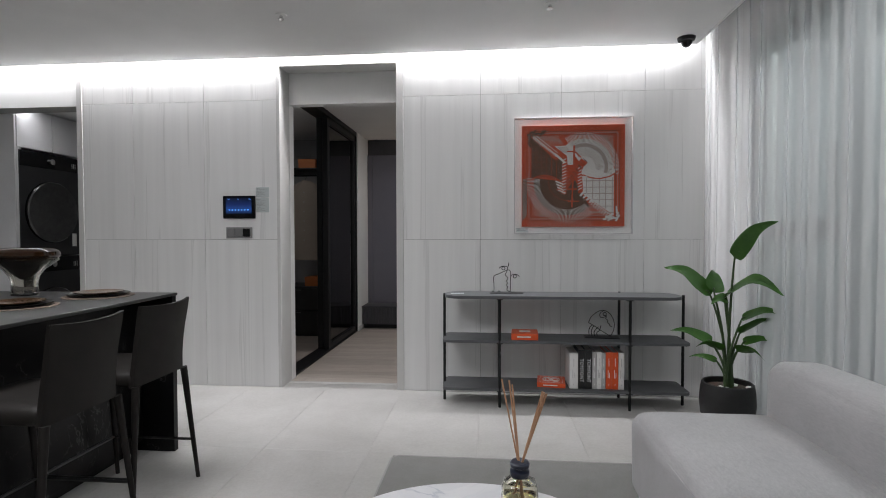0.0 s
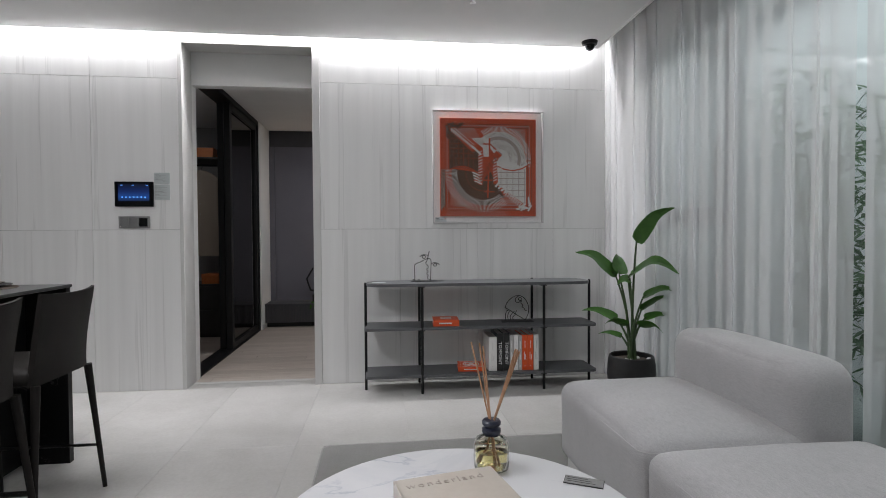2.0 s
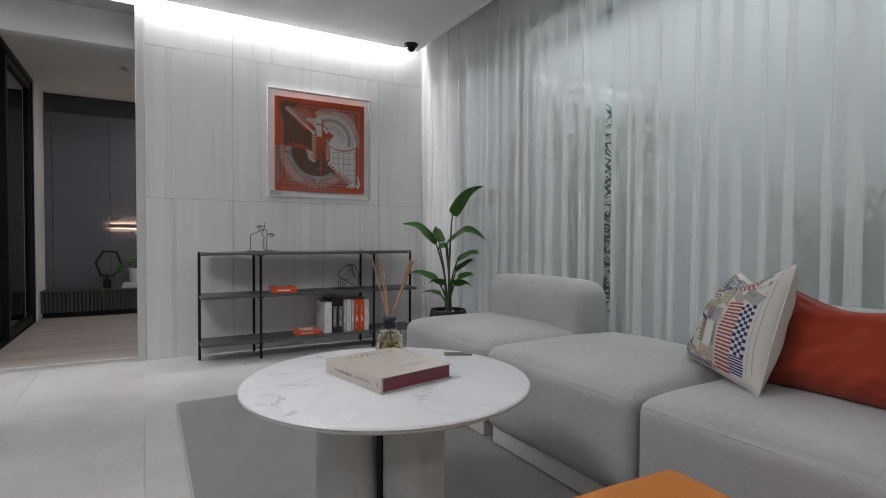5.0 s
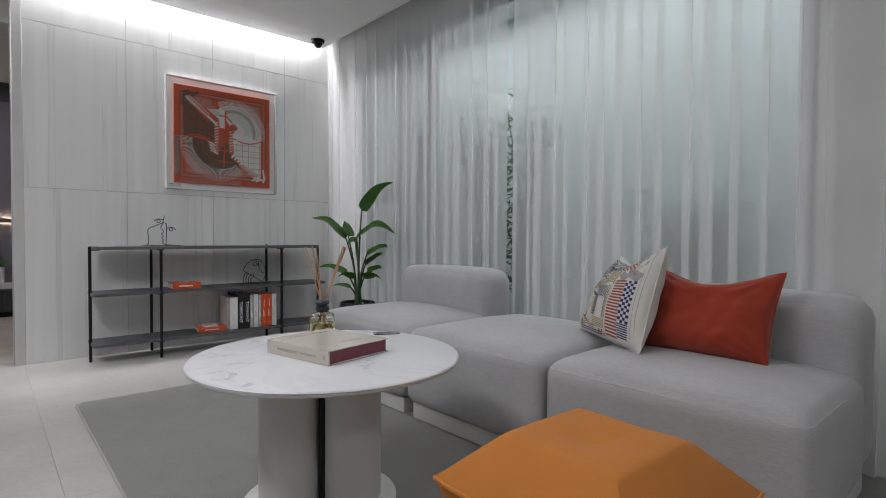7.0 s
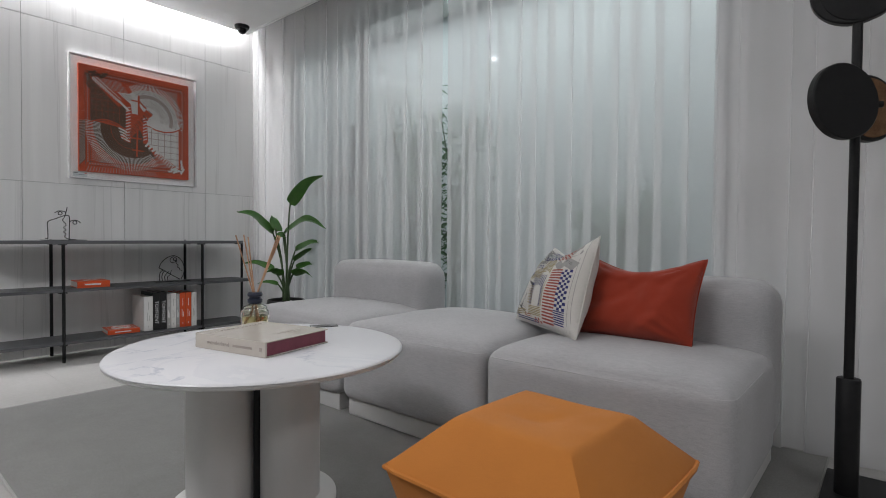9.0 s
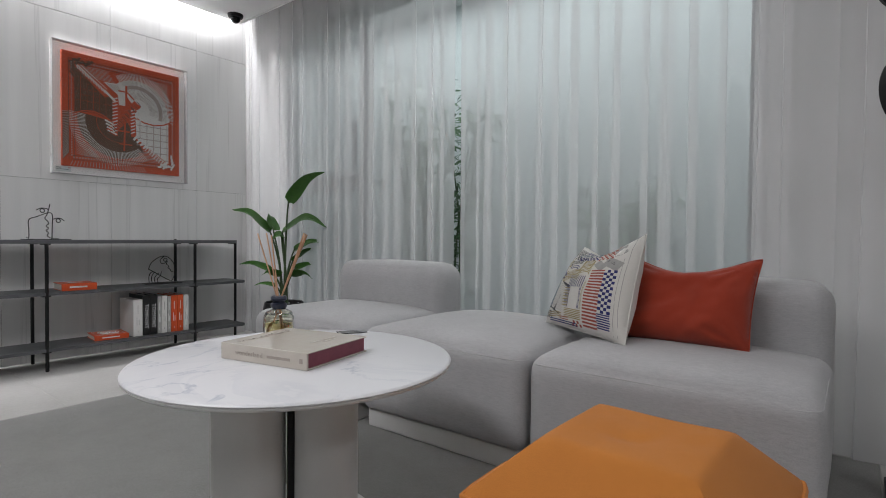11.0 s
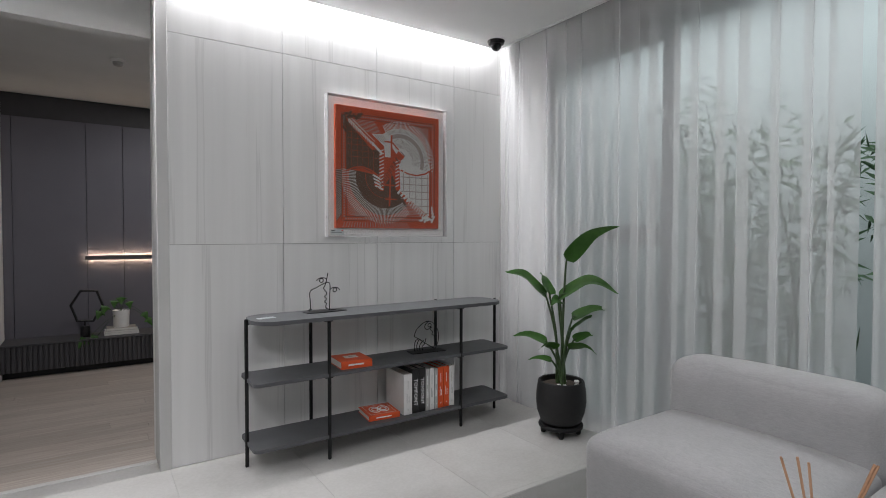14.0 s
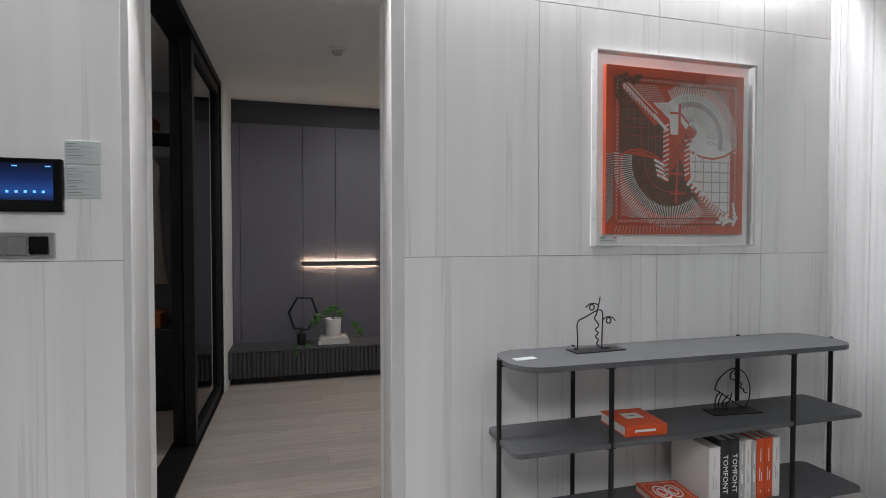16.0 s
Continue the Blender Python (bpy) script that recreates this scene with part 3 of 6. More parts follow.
def curtain(name, y0, y1, label, pitch=0.115, depth=0.02, seed=1, x=1.62, top=2.93, bunch=None):
    """A sheer panel: flat stretches between narrow folded-over pleats, with a heading band and a weighted hem."""
    rng = random.Random(seed)
    line = []
    y = y0
    while y < y1 - 0.01:
        gathered = bunch is not None and y > bunch
        w = min((0.034 if gathered else pitch) * rng.uniform(0.72, 1.25), y1 - y)
        tuck = min(w * 0.7, rng.choice((0.02, 0.03, 0.038, 0.046)) * rng.uniform(0.85, 1.15))
        bow, shift, lean = depth * rng.uniform(-0.5, 0.6), rng.uniform(-0.01, 0.01), rng.uniform(-0.02, 0.02)
        for k in range(8):
            t = k / 8
            line.append((y + w * t, shift + bow * math.sin(math.pi * t), lean * t))
        for f, d in ((0.0, 0.0), (0.5, -0.003), (0.93, -0.002), (1.0, 0.004), (0.93, 0.010), (0.5, 0.011), (0.07, 0.010), (0.0, 0.013), (0.07, 0.017)):
            line.append((y + w + tuck * f, shift + d, lean * f))
        y += w
    n = len(line)
    rows = 13

    def sheet(z0, z1, count, step):
        pts, quads = [], []
        for r in range(count):
            z = z0 + (z1 - z0) * r / (count - 1)
            f = 1 - z / top
            for yy, dx, lean in line:
                sway = 0.012 * noise.noise(Vector((yy * 1.7, f * 1.3, seed))) * f
                pts.append((x + dx * (0.8 + 0.5 * f) + sway - step, yy + lean * f * 0.8 + sway, max(0.006, z)))
        for r in range(count - 1):
            for k in range(n - 1):
                a = r * n + k
                quads.append((a, a + 1, a + n + 1, a + n))
        return pts, quads

    at = Vector((x, (y0 + y1) / 2, 0))
    root = thing(name, label, "curtain", at, "sheer curtains at the window")
    for nm, z0, z1, count, step in (("cloth", top, 0.008, rows, 0.0), ("hem", 0.1, 0.008, 2, 0.0025), ("heading", top, 2.6, 2, 0.0025)):
        pts, quads = sheet(z0, z1, count, step)
        me = bpy.data.meshes.new(nm)
        me.from_pydata([tuple(Vector(v) - at) for v in pts], [], quads)
        me.materials.append(VOILE)
        for p in me.polygons:
            p.use_smooth = True
        me.set_sharp_from_angle(angle=radians(50))
        ob = new(nm, me)
        ob.parent = root
        ORIGIN[ob.name] = at
    part("track", boxed(x - 0.02, x + 0.02, y0, y1, 2.93, 2.948), PAINT, root)
    return root


curtain("curtain", 1.862, 4.17, "white sheer floor-length voile curtain bunched beside the tiled wall", seed=3, bunch=3.72)
curtain("curtain", 0.12, 1.79, "white sheer voile curtain drawn across the garden window", seed=8)
curtain("curtain", -2.6, 0.2, "white sheer voile curtain in wide soft folds before a white wall", 0.14, 0.035, 15, x=1.585)

# ---- rug ----
rug = thing("rug", "large taupe low-pile rug with a bound edge", "rug", (0.5, 1.4, 0.0))
bm = boxed(-0.575, 1.6, -0.19, 2.92, 0.0, 0.009, 0.003, 1)
part("rug_body", bm, RUG, rug)
bm = bmesh.new()
tube(bm, [(-0.577, -0.19, 0.006), (-0.577, 2.88, 0.006), (-0.545, 2.921, 0.006), (1.57, 2.921, 0.006), (1.602, 2.88, 0.006), (1.602, -0.192, 0.006)], 0.006, 6, True)
part("binding", bm, RUGEDGE, rug, "pale stitched rug binding")

# ---- sofa ----


def sofa_module(y0, y1, back, label):
    root = thing("sofa_module", label, "sofa", (1.05, (y0 + y1) / 2, 0.009), "sofa modules by the window")
    X0, X1 = 0.625, 1.46
    seat_back = 1.24 if back else X1
    part("seat", soft_box(X0, seat_back + 0.05 if back else X1, y0, y1, 0.085, 0.449, 0.055, 18, 0.036, 0.004, y0), SOFA, root, smooth=True)
    if back:
        part("backrest", soft_box(1.20, 1.475, y0 + 0.002, y1 - 0.002, 0.10, 0.704, 0.085, 14, 0.012, 0.006, y0 + 3), SOFA, root, smooth=True)
    bm = bmesh.new()
    zs, R, e = 0.421, 0.055, 0.0465
    xi, ya, yb = X0 + R, y0 + R, y1 - R
    ring = [(1.19, y0 + R - e, zs)] + [(xi - e * math.sin(a), ya - e * math.cos(a), zs) for a in [math.pi / 2 * k / 8 for k in range(9)]]
    ring += [(xi - e * math.cos(a), yb + e * math.sin(a), zs) for a in [math.pi / 2 * k / 8 for k in range(9)]] + [(1.19, yb + e, zs)]
    tube(bm, ring, 0.0018, 6)
    part("piping", bm, PIPING, root, smooth=True)
    part("plinth", boxed(X0 + 0.035, X1 - 0.05, y0 + 0.03, y1 - 0.03, 0.009, 0.09, 0.004, 1), COLUMN, root, "pale recessed plinth")
    return root


sofa_module(1.655, 2.485, True, "light grey woven sofa module with a low rounded backrest")
sofa_module(0.805, 1.640, False, "light grey woven backless sofa module between two others")
sofa_module(-0.055, 0.790, True, "light grey woven sofa module with backrest holding two cushions")

# ---- coffee table ----
TC = Vector((-0.066, 1.142, 0.009))
table = thing("coffee_table", "round coffee table with white veined marble top on twin column base", "table", TC)
bm = bmesh.new()
lathe(bm, [(0, 0.4985), (0.434, 0.4985), (0.4365, 0.5), (0.437, 0.502), (0.434, 0.506), (0.429, 0.508), (0, 0.508)], (TC.x, TC.y, 0.007), 96)
part("tabletop", bm, MARBLE, table, "white marble top with blue-grey veins", True)
bm = bmesh.new()
lathe(bm, [(0, 0.484), (0.412, 0.484), (0.428, 0.489), (0.4355, 0.4945), (0.4365, 0.499), (0, 0.499)], (TC.x, TC.y, 0.0065), 96)
part("underside", bm, COLUMN, table, smooth=True)

for dx, dy in ((-0.088, 0.055), (0.082, -0.062)):
    bm = bmesh.new()
    lathe(bm, [(0.1, 0.0), (0.1, 0.484)], (TC.x - 0.008 + dx, TC.y + 0.038 + dy, 0.009), 48)
    part("column", bm, COLUMN, table, smooth=True)
bm = bmesh.new()
lathe(bm, [(0.011, 0.0), (0.011, 0.484)], (TC.x - 0.031, TC.y - 0.012, 0.009), 16)
part("spacer", bm, BLACK, table, "black strip between the columns")
bm = bmesh.new()
lathe(bm, [(0, 0), (0.25, 0), (0.256, 0.004), (0.256, 0.012), (0.25, 0.016), (0, 0.016)], (TC.x - 0.01, TC.y + 0.035, 0.009), 64)
part("base_plate", bm, COLUMN, table, smooth=True)

# ---- wonderland book ----
TOPZ = 0.515
ba = Vector((-0.154, 0.982, TOPZ))
bx = (Vector((0.1, 1.036, 0)) - Vector((-0.154, 0.982, 0))).normalized()
byv = Vector((-bx.y, bx.x, 0))
BW, BH, BT = 0.262, 0.305, 0.046
bm4 = Matrix(((bx.x, byv.x, 0, ba.x), (bx.y, byv.y, 0, ba.y), (0, 0, 1, ba.z), (0, 0, 0, 1)))
book = thing("book", "large cream hardback book with maroon page edges on the coffee table", "book", ba)


def placed(bm, m):
    bmesh.ops.transform(bm, matrix=m, verts=bm.verts[:])
    return bm


part("page_block", placed(boxed(0.006, BW - 0.006, 0.006, BH - 0.006, 0.004, BT - 0.004), bm4), MAROON, book, "maroon page block")
part("cover", placed(boxed(0, BW, 0, BH, BT - 0.004, BT, 0.0012, 1), bm4), CREAM, book)
part("cover", placed(boxed(0, BW, 0, BH, 0, 0.004, 0.0012, 1), bm4), CREAM, book)
part("spine", placed(boxed(-0.003, 0.0045, 0, BH, 0, BT, 0.002, 2), bm4), CREAM, book)
lettering("title", "wonderland", 0.034, bm4 @ pose(0.12, 0.262, BT + 0.0004), TAUPEINK, book, 1.25)
for k, (w, yy) in enumerate(((0.11, 0.075), (0.05, 0.055))):
    part("print_line", placed(boxed(0.16 - w / 2, 0.16 + w / 2, yy, yy + 0.007, BT, BT + 0.0006), bm4), TAUPEINK, book)
lettering("spine_title", "wonderland", 0.019, bm4 @ pose(-0.0034, 0.2, BT / 2, 90, 0, -90), TAUPEINK, book, 1.1)
part("print_line", placed(boxed(-0.0038, -0.003, 0.055, 0.135, BT / 2 - 0.004, BT / 2 + 0.003), bm4), TAUPEINK, book)
part("spine_mark", placed(boxed(-0.0038, -0.003, 0.014, 0.024, BT / 2 - 0.006, BT / 2 + 0.006), bm4), TAUPEINK, book)

# ---- reed diffuser ----
BC = Vector((0.058, 1.415, TOPZ))
dif = thing("reed_diffuser", "clear glass reed diffuser with navy collar and rattan reeds", "diffuser", BC)
bm = bmesh.new()
lathe(bm, [(0, 0.002), (0.0403, 0.002), (0.0482, 0.008), (0.0504, 0.03), (0.0493, 0.07), (0.0426, 0.088), (0.0224, 0.098), (0.0202, 0.108), (0.0168, 0.108), (0.0168, 0.098), (0.0381, 0.084), (0.0448, 0.068), (0.0459, 0.03), (0.0426, 0.012), (0, 0.01)], BC, 40)
part("bottle", bm, PERFUME, dif, "clear glass bottle", True)
bm = bmesh.new()
lathe(bm, [(0, 0.0105), (0.042, 0.0125), (0.0454, 0.03), (0.0442, 0.055), (0, 0.055)], BC, 40)
part("liquid", bm, LIQUID, dif, "pale yellow liquid", True)
bm = bmesh.new()
lathe(bm, [(0.013, 0.1), (0.022, 0.1), (0.0265, 0.106), (0.0265, 0.116), (0.02, 0.119), (0.019, 0.124), (0.026, 0.128), (0.027, 0.136), (0.023, 0.141), (0.013, 0.141)], BC, 36)
part("collar", bm, NAVY, dif, "navy blue collar", True)
for dx, dy, dz in ((-0.048, 0.05, 0.35), (-0.028, 0.03, 0.352), (-0.02, 0.014, 0.345), (0.054, -0.064, 0.352), (0.058, -0.068, 0.35), (0.06, -0.06, 0.342), (0.064, -0.066, 0.346)):
    bm = bmesh.new()
    tube(bm, [BC + Vector((-dx * 0.3, -dy * 0.3, 0.018)), BC + Vector((0.06 * dx, 0.06 * dy, 0.13)), BC + Vector((dx, dy, dz))], 0.0024, 6)
    part("reed", bm, REED, dif)

# ---- table card ----
card = thing("table_card", "small grey acrylic info card lying on the table", "card", (0.29, 1.3, TOPZ))
cm = pose(0.285, 1.305, TOPZ, 0, 0, -28)
part("plate", placed(boxed(-0.05, 0.05, -0.022, 0.022, 0, 0.004, 0.001, 1), cm), SATIN, card)
part("edge", placed(boxed(-0.051, 0.051, -0.023, 0.023, 0.0003, 0.0032), cm), INK, card, "dark edge")
for k in range(3):
    part("print_line", placed(boxed(-0.044, 0.01 + 0.01 * k, 0.01 - 0.011 * k, 0.012 - 0.011 * k, 0.004, 0.0045), cm), INK, card)

# ---- wire shelf ----
shelf = thing("shelf_unit", "low charcoal three-tier shelf on slim black posts against the tiled wall", "shelf", (0.51, 3.98, 0))


def slab(bm, x0, x1, y0, y1, z0, z1, r, seg=6):
    """A board with rounded corners in plan."""
    pts = []
    for cx, cy, a0 in ((x1 - r, y1 - r, 0), (x0 + r, y1 - r, 90), (x0 + r, y0 + r, 180), (x1 - r, y0 + r, 270)):
        for k in range(seg + 1):
            a = radians(a0 + 90 * k / seg)
            pts.append((cx + r * math.cos(a), cy + r * math.sin(a)))
    lo = [bm.verts.new((x, y, z0)) for x, y in pts]
    hi = [bm.verts.new((x, y, z1)) for x, y in pts]
    n = len(pts)
    bm.faces.new(hi)
    bm.faces.new(lo[::-1])
    for i in range(n):
        bm.faces.new((lo[i], lo[(i + 1) % n], hi[(i + 1) % n], hi[i]))
    bmesh.ops.bevel(bm, geom=[e for e in bm.edges if abs(e.verts[0].co.z - e.verts[1].co.z) < 1e-6], offset=0.002, segments=1, affect="EDGES")
    return bm


part("top_board", slab(bmesh.new(), -0.362, 1.362, 3.815, 4.135, 0.798, 0.82, 0.125, 12), SHELF, shelf)
part("board", slab(bmesh.new(), -0.372, 1.394, 3.82, 4.125, 0.474, 0.494, 0.03), SHELF, shelf)
part("board", slab(bmesh.new(), -0.372, 1.394, 3.82, 4.125, 0.122, 0.142, 0.03), SHELF, shelf)
for x, y in ((-0.371, 3.985), (1.396, 3.99), (0.047, 3.828), (0.974, 3.828), (0.047, 4.132), (0.968, 4.132)):
    tip = 0.797 if y < 3.9 else 0.826 if y > 4.1 else 0.82
    post = part("post", lathe(bmesh.new(), [(0, 0.0), (0.008, 0.0), (0.0105, 0.004), (0.0105, tip - 0.004), (0.007, tip), (0, tip)], (x, y, 0), 14), BLACK, shelf, smooth=True)
    sx = 1 if x < 0 else -1
    for z in (0.79, 0.466, 0.114):
        if abs(y - 3.987) < 0.05:
            b = boxed(min(x, x + sx * 0.06), max(x, x + sx * 0.06), y - 0.008, y + 0.008, z, z + 0.008)
        else:
            s = 1 if y < 4 else -1
            b = boxed(x - 0.022, x + 0.022, min(y, y + s * 0.05), max(y, y + s * 0.05), z, z + 0.008)
        part("bracket", b, BLACK, post)

# ---- books on the shelf ----


def upright_book(x0, x1, h, depth, cover, label, y0=3.868, spine=None):
    root = thing("book", label, "book", ((x0 + x1) / 2, y0, 0.142), "books standing on the shelf")
    z = 0.142
    part("cover", boxed(x0, x0 + 0.003, y0, y0 + depth, z, z + h, 0.0006, 1), cover, root)
    part("cover", boxed(x1 - 0.003, x1, y0, y0 + depth, z, z + h, 0.0006, 1), cover, root)
    part("spine", boxed(x0, x1, y0 - 0.003, y0 + 0.002, z, z + h, 0.001, 1), cover, root)
    part("page_block", boxed(x0 + 0.003, x1 - 0.003, y0 + 0.002, y0 + depth - 0.005, z + 0.004, z + h - 0.004), PAPER, root)
    if spine:
        lettering("spine_title", spine, min(0.037, (x1 - x0) * 0.74), pose((x0 + x1) / 2, y0 - 0.0034, z + h * 0.47, 90, 90, 0), WHITEINK, root, 1.0)
    else:
        ink = BOOKGREY if cover is BOOKWHITE else WHITEINK
        for dx, a, b in ((-0.12, 0.3, 0.52), (0.12, 0.3, 0.45), (0.0, 0.62, 0.84), (0.0, 0.1, 0.14)):
            xm = (x0 + x1) / 2 + dx * (x1 - x0)
            part("print_line", boxed(xm - 0.0018, xm + 0.0018, y0 - 0.0036, y0 - 0.003, z + h * a, z + h * b), ink, root)
    return root


upright_book(0.556, 0.616, 0.258, 0.235, BOOKWHITE, "thick white hardback book standing on the lower shelf")
upright_book(0.618, 0.666, 0.285, 0.235, BOOKBLACK, "black hardback book with white spine lettering", spine="TOMFONT")
upright_book(0.668, 0.716, 0.285, 0.235, BOOKBLACK, "black hardback book with white spine lettering", spine="TOMFONT")
upright_book(0.719, 0.746, 0.27, 0.225, BOOKGREY, "slim grey hardback book standing upright")
upright_book(0.749, 0.784, 0.272, 0.225, BOOKWHITE, "white hardback book standing upright between others")
upright_book(0.787, 0.812, 0.265, 0.225, BOOKGREY, "slim grey hardback book standing upright")
upright_book(0.815, 0.857, 0.27, 0.225, BOOKRED, "orange-red hardback book with pale spine print")
upright_book(0.859, 0.902, 0.27, 0.225, BOOKRED, "orange-red hardback book with pale spine print")
upright_book(0.905, 0.944, 0.268, 0.225, BOOKWHITE, "white hardback book standing at the row's end")


def flat_book(cx, cy, z, w, d, t, turn, label, ornate=False):
    root = thing("book", label, "book", (cx, cy, z), "orange books lying on the shelf")
    m = pose(cx, cy, z, 0, 0, turn)
    part("page_block", placed(boxed(-w / 2 + 0.004, w / 2 - 0.004, -d / 2 + 0.003, d / 2 - 0.004, 0.003, t - 0.003), m), PAPER, root)
    part("cover", placed(boxed(-w / 2, w / 2, -d / 2, d / 2, t - 0.004, t, 0.001, 1), m), BOOKRED, root)
    part("cover", placed(boxed(-w / 2, w / 2, -d / 2, d / 2, 0, 0.004, 0.001, 1), m), BOOKRED, root)
    part("spine", placed(boxed(-w / 2, w / 2, -d / 2 - 0.003, -d / 2 + 0.003, 0, t, 0.0015, 1), m), BOOKRED, root)
    part("print_line", placed(boxed(-w * 0.28, w * 0.22, -d / 2 - 0.0036, -d / 2 - 0.003, t * 0.4, t * 0.62), m), WHITEINK, root)
    if ornate:
        for r0 in (0.03, 0.055):
            bm = bmesh.new()
            for sx in (-1, 1):
                tube(bm, [(sx * 0.028 + r0 * 0.6 * math.cos(a * math.pi / 8), r0 * 0.95 * math.sin(a * math.pi / 8), t + 0.0004) for a in range(16)], 0.0035, 4, True)
            part("cover_ornament", placed(bm, m), WHITEINK, root)
        bm = bmesh.new()
        tube(bm, [(-0.082, -0.082, t), (0.082, -0.082, t), (0.082, 0.082, t), (-0.082, 0.082, t)], 0.0012, 4, True)
        part("cover_border", placed(bm, m), WHITEINK, root)
    else:
        part("cover_label", placed(boxed(-w * 0.2, w * 0.22, -d * 0.1, d * 0.22, t, t + 0.0006), m), BOOKWHITE, root, "white square cover label")
        part("print_line", placed(boxed(-w * 0.08, w * 0.1, d * 0.05, d * 0.07, t + 0.0006, t + 0.001), m), INK, root)
    return root


flat_book(0.235, 3.955, 0.494, 0.195, 0.2, 0.045, -3, "orange hardback book with a white cover label lying flat")
flat_book(0.435, 3.975, 0.142, 0.205, 0.2, 0.033, -6, "orange hardback book with pale line ornament lying flat", True)
bm = boxed(-0.05, 0.05, -0.02, 0.02, 0, 0.003, 0.001, 1)
placed(bm, pose(-0.27, 3.96, 0.82, 0, 0, 8))
solid("shelf_card", bm, PLACARD, "small white acrylic card lying on the shelf top", "card", (-0.27, 3.96, 0.82))

# ---- wire sculptures ----


def wire_art(cx, cy, z, lines, label, r=0.0028, turn=0):
    root = thing("wire_sculpture", label, "sculpture", (cx, cy, z))
    m = pose(cx, cy, z, 0, 0, turn)
    part("plate", placed(boxed(-0.125, 0.125, -0.045, 0.045, 0, 0.005, 0.001, 1), m), BLACK, root)
    for pts in lines:
        bm = tube(bmesh.new(), spline([(u, 0, w + 0.005) for u, w in pts], 6), r, 8)
        part("bent_wire", placed(bm, m), BLACK, root, smooth=True)
    return root


def ring(u, w, r, k=10):
    return [(u + r * math.cos(2 * math.pi * i / k), w + r * math.sin(2 * math.pi * i / k)) for i in range(k + 1)]


wire_art(0.1, 4.03, 0.82, [
    [(-0.11, 0.012), (-0.095, 0.008), (-0.094, 0.06), (-0.094, 0.122), (-0.05, 0.145), (0.0, 0.168), (0.024, 0.17), (0.034, 0.15), (0.032, 0.08), (0.03, 0.0)],
    [(0.02, 0.228), (0.012, 0.19), (0.002, 0.155), (-0.008, 0.135), (0.008, 0.115), (0.012, 0.1), (-0.002, 0.085), (0.012, 0.07), (-0.002, 0.055), (0.012, 0.04), (0.004, 0.022), (0.03, 0.004), (0.07, 0.002)],
    [(-0.055, 0.185), (-0.03, 0.2), (0.0, 0.198), (0.01, 0.192)], ring(-0.022, 0.184, 0.012),
    [(0.032, 0.125), (0.055, 0.138), (0.085, 0.134), (0.1, 0.12)], ring(0.066, 0.122, 0.012),
], "black bent-wire face sculpture on a flat plate", turn=4)
wire_art(0.81, 4.0, 0.494, [
    [(-0.095, 0.105), (-0.075, 0.15), (-0.03, 0.188), (0.015, 0.2), (0.06, 0.175), (0.088, 0.12), (0.088, 0.06), (0.065, 0.008)],
    [(-0.095, 0.105), (-0.06, 0.085), (0.0, 0.045), (0.06, 0.01)],
    [(0.015, 0.2), (-0.012, 0.175), (-0.01, 0.15), (0.012, 0.145), (0.035, 0.16), (0.03, 0.14), (0.045, 0.125), (0.04, 0.108), (0.055, 0.1), (0.06, 0.085), (0.075, 0.08)],
    ring(0.022, 0.172, 0.012),
    [(-0.09, 0.005), (-0.092, 0.045), (-0.082, 0.075), (-0.068, 0.085)],
    [(-0.07, 0.005), (-0.074, 0.04), (-0.06, 0.075), (-0.045, 0.08)],
    [(-0.05, 0.005), (-0.054, 0.035), (-0.038, 0.06), (-0.022, 0.075)],
    [(-0.03, 0.005), (-0.034, 0.03), (-0.015, 0.05), (-0.005, 0.085)],
], "black bent-wire profile sculpture on a flat plate", turn=-6)

# ---- framed print ----
art = thing("framed_print", "square orange-red geometric print in a clear acrylic box on the wall", "picture", (0.615, WALL, 1.273))
AX0, AX1, AZ0, AZ1 = 0.165, 1.066, 1.273, 2.171
part("acrylic_back", boxed(AX0, AX1, WALL - 0.008, WALL - 0.001, AZ0, AZ1), PAINT, art, "pale back plate")
p = part("acrylic_front", boxed(AX0, AX1, WALL - 0.053, WALL - 0.049, AZ0, AZ1), ACRYLIC, art, "clear acrylic front")
p.visible_shadow = False
for x0, x1, z0, z1 in ((AX0, AX0 + 0.003, AZ0, AZ1), (AX1 - 0.003, AX1, AZ0, AZ1), (AX0 + 0.003, AX1 - 0.003, AZ0, AZ0 + 0.003), (AX0 + 0.003, AX1 - 0.003, AZ1 - 0.003, AZ1)):
    side = part("acrylic_side", boxed(x0, x1, WALL - 0.049, WALL - 0.008, z0, z1), LITEDGE, art, "acrylic side with its caught light painted pale")
    side.visible_shadow = False
part("acrylic_rim", tube(bmesh.new(), [(AX0, WALL - 0.0535, AZ0), (AX1, WALL - 0.0535, AZ0), (AX1, WALL - 0.0535, AZ1), (AX0, WALL - 0.0535, AZ1)], 0.0026, 6, True), LITEDGE, art, "acrylic rim with its caught light painted pale")
for z in (AZ0 + 0.12, (AZ0 + AZ1) / 2, AZ1 - 0.1):
    for x in (AX0, AX1):
        part("clip", boxed(x - 0.004, x + 0.004, WALL - 0.03, WALL - 0.02, z, z + 0.008), CHROME, art, "tiny metal clip")
PC = Vector((0.617, 0, 1.722))
PH = 0.393
PY = WALL - 0.032
part("print_panel", boxed(PC.x - PH, PC.x + PH, PY, WALL - 0.008, PC.z - PH, PC.z + PH, 0.001, 1), PRINTRED, art, "orange-red print panel")


